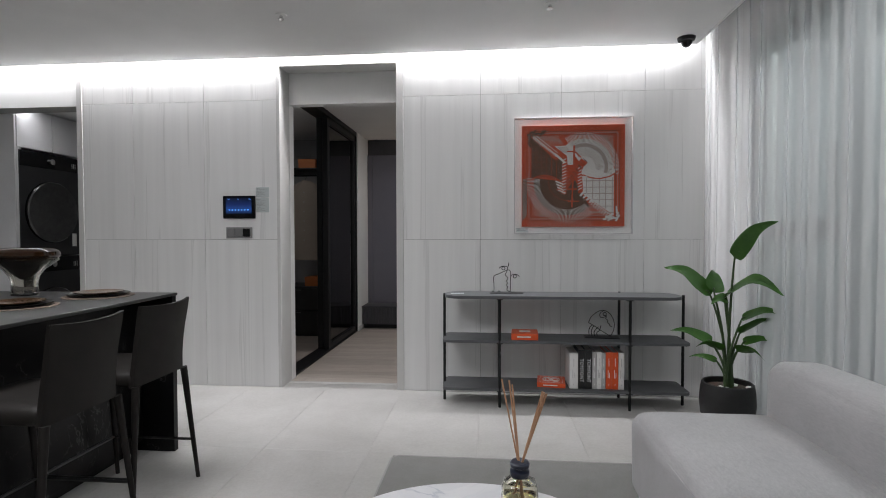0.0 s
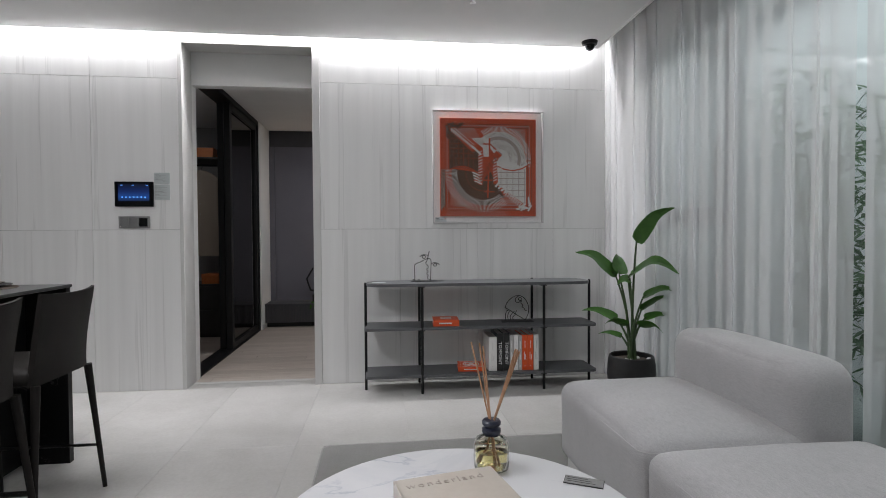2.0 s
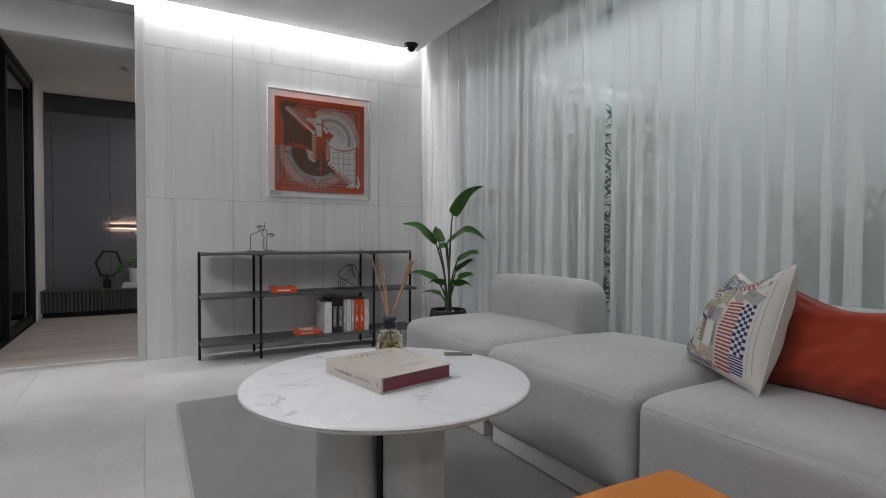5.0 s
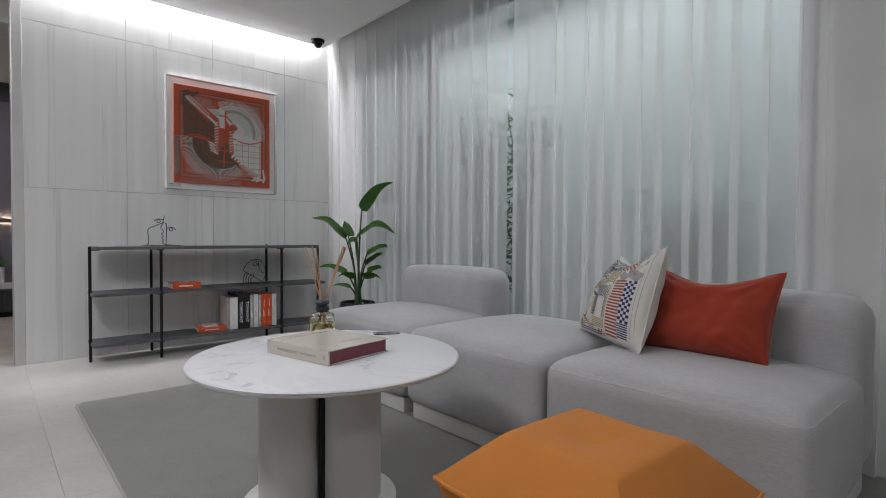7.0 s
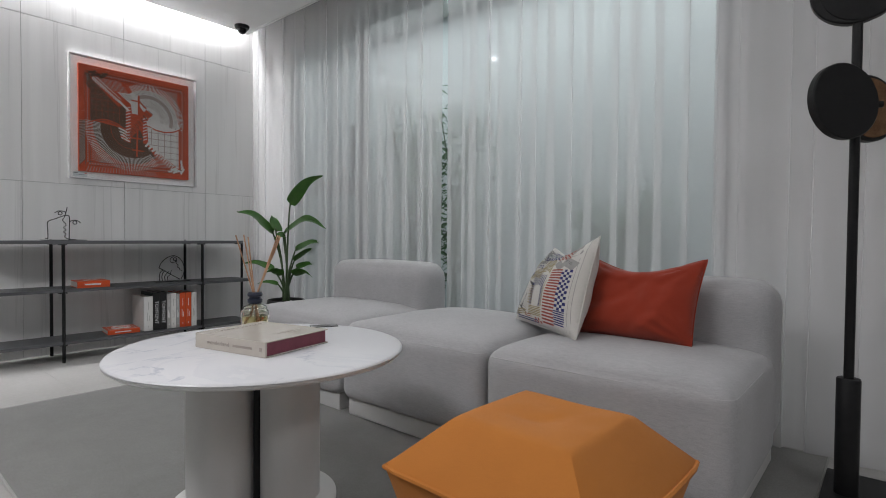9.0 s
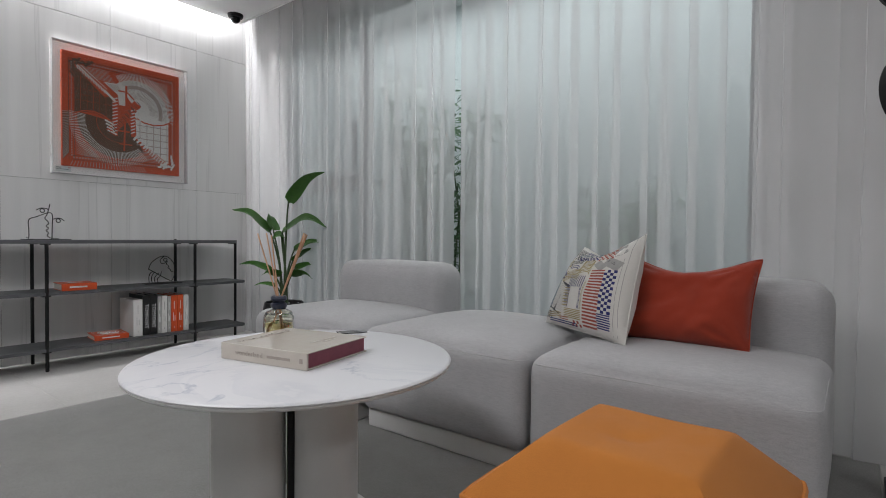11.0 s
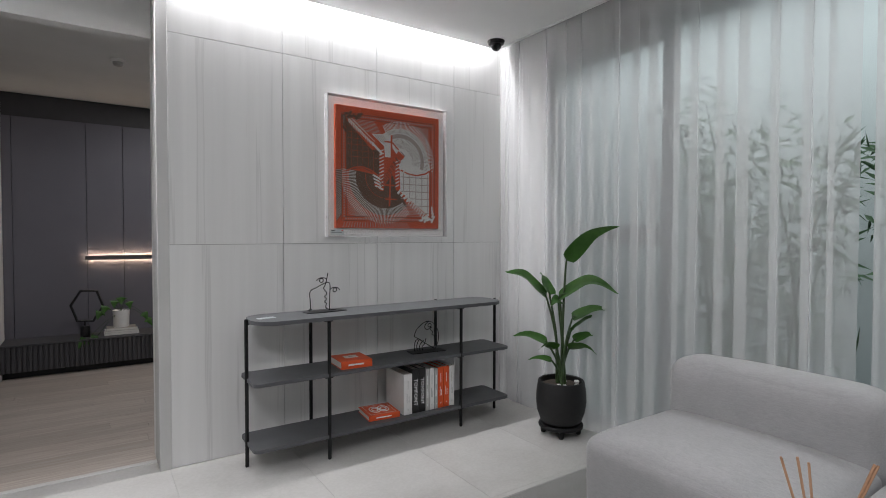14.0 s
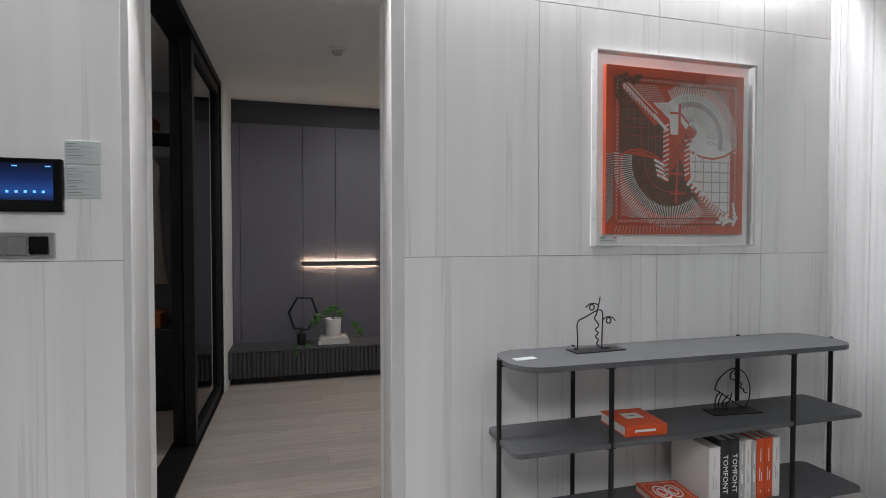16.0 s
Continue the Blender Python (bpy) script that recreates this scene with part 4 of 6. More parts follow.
def flat_shape(polys, level):
    """Flat polygons on the print, in units of half its width."""
    bm = bmesh.new()
    for i, poly in enumerate(polys):
        vs = [bm.verts.new((PC.x + u * PH, PY - 0.0008 * level - 0.000006 * i, PC.z + v * PH)) for u, v in poly]
        bm.faces.new(vs)
    return bm


def stroke(u0, v0, u1, v1, w):
    d = math.hypot(u1 - u0, v1 - v0) or 1
    nx, ny = -(v1 - v0) / d * w / 2, (u1 - u0) / d * w / 2
    return [(u0 + nx, v0 + ny), (u1 + nx, v1 + ny), (u1 - nx, v1 - ny), (u0 - nx, v0 - ny)]


def sector(cu, cv, r0, r1, a0, a1, n=40):
    out = [(cu + r1 * math.cos(radians(a0 + (a1 - a0) * k / n)), cv + r1 * math.sin(radians(a0 + (a1 - a0) * k / n))) for k in range(n + 1)]
    inn = [(cu + r0 * math.cos(radians(a1 - (a1 - a0) * k / n)), cv + r0 * math.sin(radians(a1 - (a1 - a0) * k / n))) for k in range(n + 1)]
    return [[out[k], out[k + 1], inn[n - k - 1], inn[n - k]] for k in range(n)]


teeth = lambda cu, cv, r0, r1, a0, a1, n, w: [stroke(cu + r0 * math.cos(radians(a)), cv + r0 * math.sin(radians(a)), cu + r1 * math.cos(radians(a)), cv + r1 * math.sin(radians(a)), w) for a in [a0 + (a1 - a0) * k / (n - 1) for k in range(n)]]
def wave_line(points, w):
    return [stroke(*p, *q, w) for p, q in zip(points, points[1:])]


motif = []
# hatched corners and border rails over the red ground
motif.append(("corner_hatch", [stroke(-0.78, 0.79 - 0.022 * k, -0.3 + 0.016 * k, 0.79 - 0.022 * k, 0.009) for k in range(9)] + [stroke(0.42 + 0.03 * k, 0.8, 0.79, 0.8 - 0.052 * k - 0.04, 0.008) for k in range(12)] + [stroke(-0.79, -0.42 - 0.034 * k, -0.42 - 0.02 * k, -0.8, 0.009) for k in range(11)] + [stroke(0.1 + 0.02 * k, -0.78 + 0.026 * k, 0.72 - 0.03 * k, -0.78 + 0.026 * k, 0.009) for k in range(9)] + [stroke(-0.99, -0.06 - 0.03 * k, -0.9, -0.05 - 0.026 * k, 0.011) for k in range(28)] + [stroke(-0.88 + 0.05 * k, -0.99, -0.84 + 0.046 * k, -0.9, 0.011) for k in range(26)], PRINTGREY, 1))
motif.append(("brown_wash", [stroke(-0.99, -0.075 - 0.03 * k, -0.9, -0.065 - 0.026 * k, 0.012) for k in range(28)] + sector(-0.11, -0.12, 0.5, 0.66, 172, 304), PRINTBROWN, 1))
motif.append(("dark_field", [[(-0.81, 0.76), (-0.81, -0.04), (-0.52, 0.0), (-0.22, -0.1), (-0.16, 0.16), (-0.2, 0.36), (-0.34, 0.31)], [(-0.1, -0.08), (0.05, -0.09), (0.14, -0.3), (0.34, -0.62), (-0.1, -0.62)]] + sector(-0.11, -0.12, 0.0, 0.5, 172, 285), PRINTBROWN, 2))
motif.append(("pale_field", sector(0.21, 0.17, 0.0, 0.56, -16, 128) + [[(-0.36, 0.59), (0.04, 0.61), (0.03, 0.2), (-0.1, 0.2), (-0.12, 0.4), (-0.25, 0.5)], [(0.18, 0.0), (0.4, -0.03), (0.79, 0.03), (0.79, -0.78), (0.34, -0.46), (0.2, -0.36)], [(0.08, 0.2), (0.78, 0.18), (0.82, 0.05), (0.5, -0.06), (0.2, 0.0)]], PRINTWHITE, 2))
motif.append(("grey_band", sector(0.21, 0.17, 0.4, 0.47, -16, 116) + [stroke(0.26 + 0.125 * k, -0.03, 0.26 + 0.125 * k, -0.4 - 0.085 * k, 0.014) for k in range(5)] + [stroke(0.2 + max(0, 0.09 * (k - 3)), -0.1 - 0.125 * k, 0.79, -0.1 - 0.125 * k, 0.014) for k in range(6)] + [stroke(-0.3 + 0.04 * k, 0.58, -0.2 + 0.035 * k, 0.46, 0.012) for k in range(5)], PRINTGREY, 3))
motif.append(("tooth_ring", teeth(0.21, 0.17, 0.55, 0.68, -12, 122, 58, 0.012) + teeth(-0.11, -0.12, 0.54, 0.8, 174, 308, 60, 0.009), PRINTWHITE, 4))
motif.append(("dark_teeth", teeth(0.21, 0.17, 0.22, 0.4, -10, 116, 34, 0.004) + teeth(0.21, 0.17, 0.48, 0.55, -14, 120, 52, 0.005), PRINTBROWN, 4))
motif.append(("field_weave", [stroke(-0.8, 0.68 - 0.1 * k, -0.66 + 0.09 * k, 0.68 - 0.1 * k, 0.004) for k in range(6)] + [stroke(-0.72 + 0.1 * k, 0.64 - 0.09 * k, -0.72 + 0.1 * k, 0.0 - 0.015 * k, 0.004) for k in range(5)] + sector(-0.11, -0.12, 0.36, 0.366, 174, 290), PRINTRED, 4))
motif.append(("red_ladder", [stroke(0.02, 0.6, 0.02, 0.0, 0.035), stroke(-0.12, 0.48, 0.04, 0.48, 0.025), stroke(-0.12, 0.2, 0.12, 0.2, 0.035), stroke(0.03, 0.48, 0.16, 0.36, 0.025), stroke(-0.17, 0.34, -0.17, -0.36, 0.085), stroke(0.13, 0.2, 0.14, -0.34, 0.075), stroke(0.22, 0.3, -0.26, -0.32, 0.15), stroke(0.0, -0.05, -0.02, -0.62, 0.03), stroke(-0.12, -0.26, 0.08, -0.26, 0.025), stroke(-0.1, -0.5, 0.12, -0.5, 0.02)] + wave_line([(-0.81, -0.06), (-0.68, 0.0), (-0.52, 0.02), (-0.36, -0.03), (-0.22, -0.12)], 0.022) + wave_line([(0.2, 0.02), (0.34, -0.04), (0.52, -0.06), (0.7, -0.02), (0.86, 0.07)], 0.024), PRINTRED, 5))
motif.append(("ladder_hatch", [stroke(-0.215, 0.3 - 0.06 * k, -0.13, 0.34 - 0.06 * k, 0.018) for k in range(11)] + [stroke(0.095, 0.14 - 0.06 * k, 0.17, 0.18 - 0.06 * k, 0.018) for k in range(8)], PRINTWHITE, 6))
motif.append(("pale_bars", [stroke(-0.35 + 0.05 * k, 0.44 - 0.045 * k, -0.27 + 0.05 * k, 0.36 - 0.045 * k, 0.04) for k in range(3)] + [stroke(-0.34 + 0.015 * k, -0.1 - 0.06 * k, -0.2 + 0.02 * k, -0.16 - 0.06 * k, 0.03) for k in range(4)] + [stroke(0.2 + 0.02 * k, 0.16 - 0.06 * k, 0.31 - 0.01 * k, 0.24 - 0.06 * k, 0.028) for k in range(4)] + [stroke(0.14 + 0.06 * k, -0.4 - 0.04 * k, 0.22 + 0.06 * k, -0.3 - 0.06 * k, 0.04) for k in range(4)], PRINTWHITE, 6))
motif.append(("slanting_band", [stroke(-0.78 + 0.042 * k, 0.8 - 0.034 * k, -0.84 + 0.042 * k + 0.08, 0.72 - 0.034 * k, 0.018) for k in range(11)] + [stroke(-0.77, 0.79, -0.36, 0.44, 0.012), stroke(-0.72, 0.8, -0.3, 0.46, 0.012)] + [stroke(0.36 + 0.04 * k, -0.46 - 0.034 * k, 0.31 + 0.04 * k, -0.54 - 0.034 * k, 0.018) for k in range(11)] + [stroke(0.34, -0.48, 0.8, -0.82, 0.012)], PRINTWHITE, 6))
motif.append(("red_weave", [stroke(0.2 - 0.052 * k, 0.34 - 0.066 * k, 0.28 - 0.052 * k, 0.26 - 0.066 * k, 0.014) for k in range(9)] + [stroke(-0.24 - 0.02 + 0.045 * k, -0.3 + 0.066 * k, -0.2 + 0.045 * k, -0.36 + 0.066 * k, 0.012) for k in range(9)], PRINTBROWN, 7))
motif.append(("border_rail", [stroke(-0.88, s * v, 0.88, s * v, 0.009) for s in (-1, 1) for v in (0.88, 0.81)] + [stroke(s * u, -0.88, s * u, 0.88, 0.009) for s in (-1, 1) for u in (0.9, 0.82)], PRINTBROWN, 6))
motif.append(("border_dashes", [stroke(-0.84 + 0.045 * k, s * 0.845, -0.815 + 0.045 * k, s * 0.845, 0.026) for k in range(38) for s in (-1, 1)] + [stroke(s * 0.86, -0.82 + 0.045 * k, s * 0.86, -0.795 + 0.045 * k, 0.02) for k in range(37) for s in (-1, 1)], PRINTGREY, 7))
motif.append(("corner_sprig", [stroke(-0.9 + 0.05 * k, 0.82 + 0.04 * math.sin(k * 2.1), -0.83 + 0.05 * k, 0.87 - 0.05 * math.cos(k * 1.7), 0.042) for k in range(7)] + [stroke(-0.88, 0.84 - 0.06 * k, -0.82 + 0.04 * math.sin(k), 0.75 - 0.06 * k, 0.04) for k in range(4)], PRINTBROWN, 8))
motif.append(("pale_sprig", [stroke(0.58 + 0.05 * k, -0.86 + 0.04 * math.sin(k * 2.1), 0.65 + 0.05 * k, -0.8 - 0.05 * math.cos(k * 1.7), 0.036) for k in range(6)] + [stroke(0.84, -0.86 + 0.06 * k, 0.9 - 0.02 * k, -0.78 + 0.06 * k, 0.032) for k in range(4)], PRINTWHITE, 8))
for name, polys, material, level in motif:
    part(name, flat_shape(polys, level), material, art)
bm = boxed(AX0 + 0.015, AX0 + 0.105, WALL - 0.0555, WALL - 0.054, AZ0 + 0.012, AZ0 + 0.046)
tag = part("caption_card", bm, PLACARD, art, "small caption card")
part("print_line", boxed(AX0 + 0.02, AX0 + 0.045, WALL - 0.0562, WALL - 0.0555, AZ0 + 0.036, AZ0 + 0.040), INK, tag)
part("print_line", boxed(AX0 + 0.02, AX0 + 0.09, WALL - 0.0562, WALL - 0.0555, AZ0 + 0.026, AZ0 + 0.028), INK, tag)
part("red_dot", boxed(AX0 + 0.088, AX0 + 0.1, WALL - 0.0562, WALL - 0.0555, AZ0 + 0.036, AZ0 + 0.041), PRINTRED, tag)

# ---- wall panel, switches, placards ----
mon = thing("wall_monitor", "black home control panel with a lit blue screen", "control panel", (-2.095, WALL, 1.404))
part("housing", boxed(-2.232, -1.958, WALL - 0.022, WALL - 0.001, 1.404, 1.592, 0.004, 2), DARKGLASS, mon)
part("screen", boxed(-2.205, -1.985, WALL - 0.0235, WALL - 0.022, 1.445, 1.575), SCREEN, mon, "blue lit screen")
for k in range(7):
    part("icon", boxed(-2.181 + 0.027 * k, -2.172 + 0.027 * k, WALL - 0.0242, WALL - 0.0236, 1.47, 1.479), ICON, mon)
for x in (-2.18, -2.1, -2.0):
    part("icon", boxed(x - 0.008, x + 0.008, WALL - 0.0242, WALL - 0.0236, 1.562, 1.566), ICON, mon)
sw = thing("light_switch", "three-gang dark grey light switch with metal frame", "switch", (-2.1, WALL, 1.24))
part("frame", boxed(-2.212, -1.988, WALL - 0.012, WALL - 0.001, 1.240, 1.332, 0.003, 2), SATIN, sw, "satin metal frame")
for k in range(3):
    rim = part("rim", boxed(-2.199 + 0.066 * k, -2.135 + 0.066 * k, WALL - 0.014, WALL - 0.012, 1.251, 1.321, 0.002, 1), CHROME, sw, "bright thin rim")
    part("button", boxed(-2.196 + 0.066 * k, -2.138 + 0.066 * k, WALL - 0.0165, WALL - 0.0142, 1.254, 1.318, 0.002, 1), DARKGLASS if k == 2 else KEY, rim, "glossy black display" if k == 2 else "grey rocker")
for k in range(2):
    part("indicator", boxed(-1.999 - 0.066 * (1 - k), -1.996 - 0.066 * (1 - k), WALL - 0.0172, WALL - 0.0166, 1.254, 1.257), WHITEINK, sw)
for z0, z1, n in ((1.578, 1.662, 3), (1.455, 1.572, 5)):
    pl = thing("placard", "clear pale acrylic notice with small dark print", "placard", (-1.9, WALL, z0), "notices beside the control panel")
    part("plate", boxed(-1.955, -1.842, WALL - 0.006, WALL - 0.001, z0, z1, 0.001, 1), PLACARD, pl)
    for k in range(n):
        z = z1 - 0.013 - 0.021 * k
        part("print_line", boxed(-1.949, -1.915 + 0.012 * (k % 3), WALL - 0.0068, WALL - 0.0061, z, z + 0.0022), KEY, pl)
        for row in range(2):
            part("print_line", boxed(-1.949, -1.875 + 0.012 * ((k + row) % 2), WALL - 0.0068, WALL - 0.0061, z - 0.006 - 0.004 * row, z - 0.0052 - 0.004 * row), KEY, pl)

# ---- ceiling fittings ----
dome = thing("dome_camera", "black dome security camera under the ceiling corner", "camera dome", (1.395, 3.985, CEIL))
part("mount", lathe(bmesh.new(), [(0, 0), (0.062, 0), (0.062, -0.006), (0.056, -0.024), (0.04, -0.028), (0, -0.028)], (1.395, 3.985, CEIL), 32), BLACK, dome, smooth=True)
part("lens_dome", lathe(bmesh.new(), [(0.04, -0.026), (0.04, -0.034), (0.036, -0.05), (0.024, -0.064), (0.01, -0.071), (0, -0.072)], (1.395, 3.985, CEIL), 32), DARKGLASS, dome, "glossy dark dome", True)
for x, y in DOWNLIGHTS:
    dl = thing("downlight", "small round recessed ceiling downlight with a white rim", "downlight", (x, y, CEIL), "ceiling downlights")
    part("rim", lathe(bmesh.new(), [(0.04, 0.0), (0.052, 0.0), (0.052, -0.003), (0.042, -0.004), (0.04, -0.002)], (x, y, CEIL), 32), PAINT, dl, smooth=True)
for x, y in ((-1.376, 3.33), (0.345, 3.33)):
    sp = thing("sprinkler", "small chrome sprinkler head in the ceiling", "sprinkler", (x, y, CEIL), "ceiling sprinklers")
    part("rosette", lathe(bmesh.new(), [(0, 0), (0.038, 0), (0.036, -0.005), (0.014, -0.007), (0, -0.007)], (x, y, CEIL), 24), PAINT, sp, smooth=True)
    part("head", lathe(bmesh.new(), [(0, -0.006), (0.01, -0.006), (0.012, -0.02), (0.02, -0.026), (0.02, -0.029), (0, -0.03)], (x, y, CEIL), 20), CHROME, sp, "chrome head", True)
sm = thing("smoke_detector", "round white smoke detector on the hall ceiling", "smoke detector", (-0.882, 5.685, 2.6))
part("base", lathe(bmesh.new(), [(0, 0), (0.055, 0), (0.055, -0.012), (0.05, -0.018), (0, -0.018)], (-0.882, 5.685, 2.6), 32), PAINT, sm, smooth=True)
part("sensor", lathe(bmesh.new(), [(0, -0.016), (0.036, -0.016), (0.034, -0.036), (0.026, -0.044), (0, -0.045)], (-0.882, 5.685, 2.6), 28), BOOKGREY, sm, smooth=True)

# ---- bird-of-paradise plant ----
PX, PYY = 1.447, 3.375
plant = thing("potted_plant", "tall green broad-leaved plant in a round black pot", "plant", (PX, PYY, 0))
part("pot", lathe(bmesh.new(), [(0, 0.072), (0.1, 0.072), (0.128, 0.085), (0.152, 0.15), (0.16, 0.22), (0.155, 0.3), (0.146, 0.345), (0.14, 0.35), (0.134, 0.345), (0.138, 0.31), (0, 0.31)], (PX, PYY, 0), 48), POT, plant, "matt black round pot", True)
stand = part("stand", lathe(bmesh.new(), [(0, 0.045), (0.135, 0.045), (0.142, 0.05), (0.142, 0.066), (0.136, 0.071), (0, 0.071)], (PX, PYY, 0), 40), BLACK, plant, smooth=True)
for k in range(4):
    a = radians(45 + 90 * k)
    part("foot", lathe(bmesh.new(), [(0, 0), (0.014, 0), (0.018, 0.01), (0.02, 0.046), (0, 0.046)], (PX + 0.11 * math.cos(a), PYY + 0.11 * math.sin(a), 0), 14), BLACK, stand)
part("soil", lathe(bmesh.new(), [(0, 0.311), (0.136, 0.311), (0.12, 0.318), (0, 0.322)], (PX, PYY, 0), 32), SOIL, plant)
rng = random.Random(2)
for k in range(6):
    a, rr = rng.uniform(0, 6.28), rng.uniform(0.05, 0.12)
    bm = bmesh.new()
    bmesh.ops.create_icosphere(bm, subdivisions=1, radius=0.016, matrix=pose(PX + rr * math.cos(a), PYY + rr * math.sin(a), 0.325, 20, 0, a * 50) @ Matrix.Diagonal((1.3, 1, 0.7, 1)))
    part("pebble", bm, PEBBLE, plant, "white pebble", True)
RIGHT, BACK = Vector((0.877, -0.48, 0)), Vector((0.48, 0.877, 0))


def blade(start, tip, width, arch, side=None, fold=0.25):
    """A broad leaf along an arched midrib, folded a little at the rib."""
    a, b = Vector(start), Vector(tip)
    mid = (a + b) / 2 + Vector((0, 0, arch))
    line = spline([a, a.lerp(mid, 0.55) + Vector((0, 0, arch * 0.15)), mid, mid.lerp(b, 0.5) + Vector((0, 0, arch * 0.18)), b], 6)
    n = len(line)
    bm = bmesh.new()
    rows = []
    for i, p in enumerate(line):
        t = i / (n - 1)
        d = (line[min(i + 1, n - 1)] - line[max(i - 1, 0)]).normalized()
        s = side or d.cross(Vector((0, 0, 1)))
        s = (s - d * s.dot(d)).normalized()
        up = s.cross(d).normalized()
        w = width * 1.3 * (math.sin(math.pi * min(1, t ** 0.46)) ** 0.7) * (1 - 0.45 * t) if 0 < t < 1 else 0.0
        ripple = 0.1 * width * math.sin(9 * t + width * 40)
        rows.append([bm.verts.new(p + s * w * k + up * (abs(k) * w * fold + ripple * abs(k))) for k in (-1, -0.55, 0, 0.55, 1)] if w else [bm.verts.new(p)])
    for r0, r1 in zip(rows, rows[1:]):
        for k in range(4):
            if len(r0) == 1 and len(r1) == 1:
                continue
            if len(r0) == 1:
                bm.faces.new((r0[0], r1[k], r1[k + 1]))
            elif len(r1) == 1:
                bm.faces.new((r0[k], r0[k + 1], r1[0]))
            else:
                bm.faces.new((r0[k], r0[k + 1], r1[k + 1], r1[k]))
    g = bmesh.ops.extrude_face_region(bm, geom=bm.faces[:])
    for v in [e for e in g["geom"] if isinstance(e, bmesh.types.BMVert)]:
        v.co += Vector((0, 0, 0.0012))
    return bm


C0 = Vector((PX, PYY, 0))
leaves = [
    (C0 + RIGHT * 0.03 + Vector((0, 0, 1.12)), (1.541, 3.007, 1.336), 0.043, 0.06, 0.5),
    (C0 + RIGHT * -0.1 + Vector((0, 0, 0.88)), (1.107, 3.538, 1.054), 0.058, 0.05, 0.5),
    (C0 + RIGHT * -0.02 + Vector((0, 0, 0.87)), (1.60, 3.05, 0.925), 0.054, 0.1, 0.6),
    (C0 + RIGHT * -0.09 + Vector((0, 0, 0.585)), (1.139, 3.497, 0.646), 0.036, 0.03, 0.6),
    (C0 + RIGHT * 0.07 + Vector((0, 0, 0.74)), (1.642, 3.145, 0.81), 0.04, 0.035, 0.5),
    (C0 + RIGHT * 0.06 + Vector((0, 0, 0.655)), C0 + RIGHT * 0.25 + Vector((0, 0, 0.755)), 0.036, 0.03, 0.4),
    (C0 + RIGHT * 0.08 + Vector((0, 0, 0.6)), C0 + RIGHT * 0.25 + Vector((0, 0, 0.625)), 0.028, 0.025, 0.4),
    (C0 + RIGHT * 0.05 + Vector((0, 0, 0.545)), C0 + RIGHT * 0.2 + BACK * -0.1 + Vector((0, 0, 0.53)), 0.038, 0.035, 0.4),
    (C0 + RIGHT * -0.03 + Vector((0, 0, 0.545)), C0 + RIGHT * -0.17 + BACK * -0.08 + Vector((0, 0, 0.565)), 0.033, 0.03, 0.4),
    (C0 + RIGHT * -0.06 + Vector((0, 0, 0.47)), C0 + RIGHT * -0.22 + Vector((0, 0, 0.48)), 0.02, 0.02, 0.4),
    (C0 + RIGHT * -0.08 + Vector((0, 0, 0.9)), C0 + RIGHT * -0.1 + BACK * 0.16 + Vector((0, 0, 1.03)), 0.05, 0.03, 0.5),
    (C0 + RIGHT * -0.01 + Vector((0, 0, 0.86)), C0 + RIGHT * -0.09 + BACK * -0.06 + Vector((0, 0, 0.835)), 0.036, 0.02, 0.5),
]
for k, (s, tip, w, arch, lean) in enumerate(leaves):
    d = (Vector(tip) - s).normalized()
    flat = d.cross(Vector((0, 0, 1))).normalized()
    side = (flat * 0.75 + Vector((0, 0, 0.65 if k % 2 else -0.65))).normalized()
    if k == 0:
        side = (RIGHT * 0.55 - Vector((0, 0, 0.8))).normalized()
    part("leaf", blade(s, tip, w, arch, side, 0.22), LEAF, plant, smooth=True)
    root = C0 + Vector((rng.uniform(-0.035, 0.035), rng.uniform(-0.035, 0.035), 0.31))
    mid = root.lerp(s, 0.55) + Vector((-(s.x - PX) * 0.25, -(s.y - PYY) * 0.25, 0))
    pts = spline([root, mid, s, s.lerp(Vector(tip), 0.12) + Vector((0, 0, arch * 0.35))], 6)
    part("stem", tube(bmesh.new(), pts, 0.006, 8, radii=[0.0105 - 0.0072 * i / (len(pts) - 1) for i in range(len(pts))]), STEM, plant, smooth=True)

# ---- cushions ----


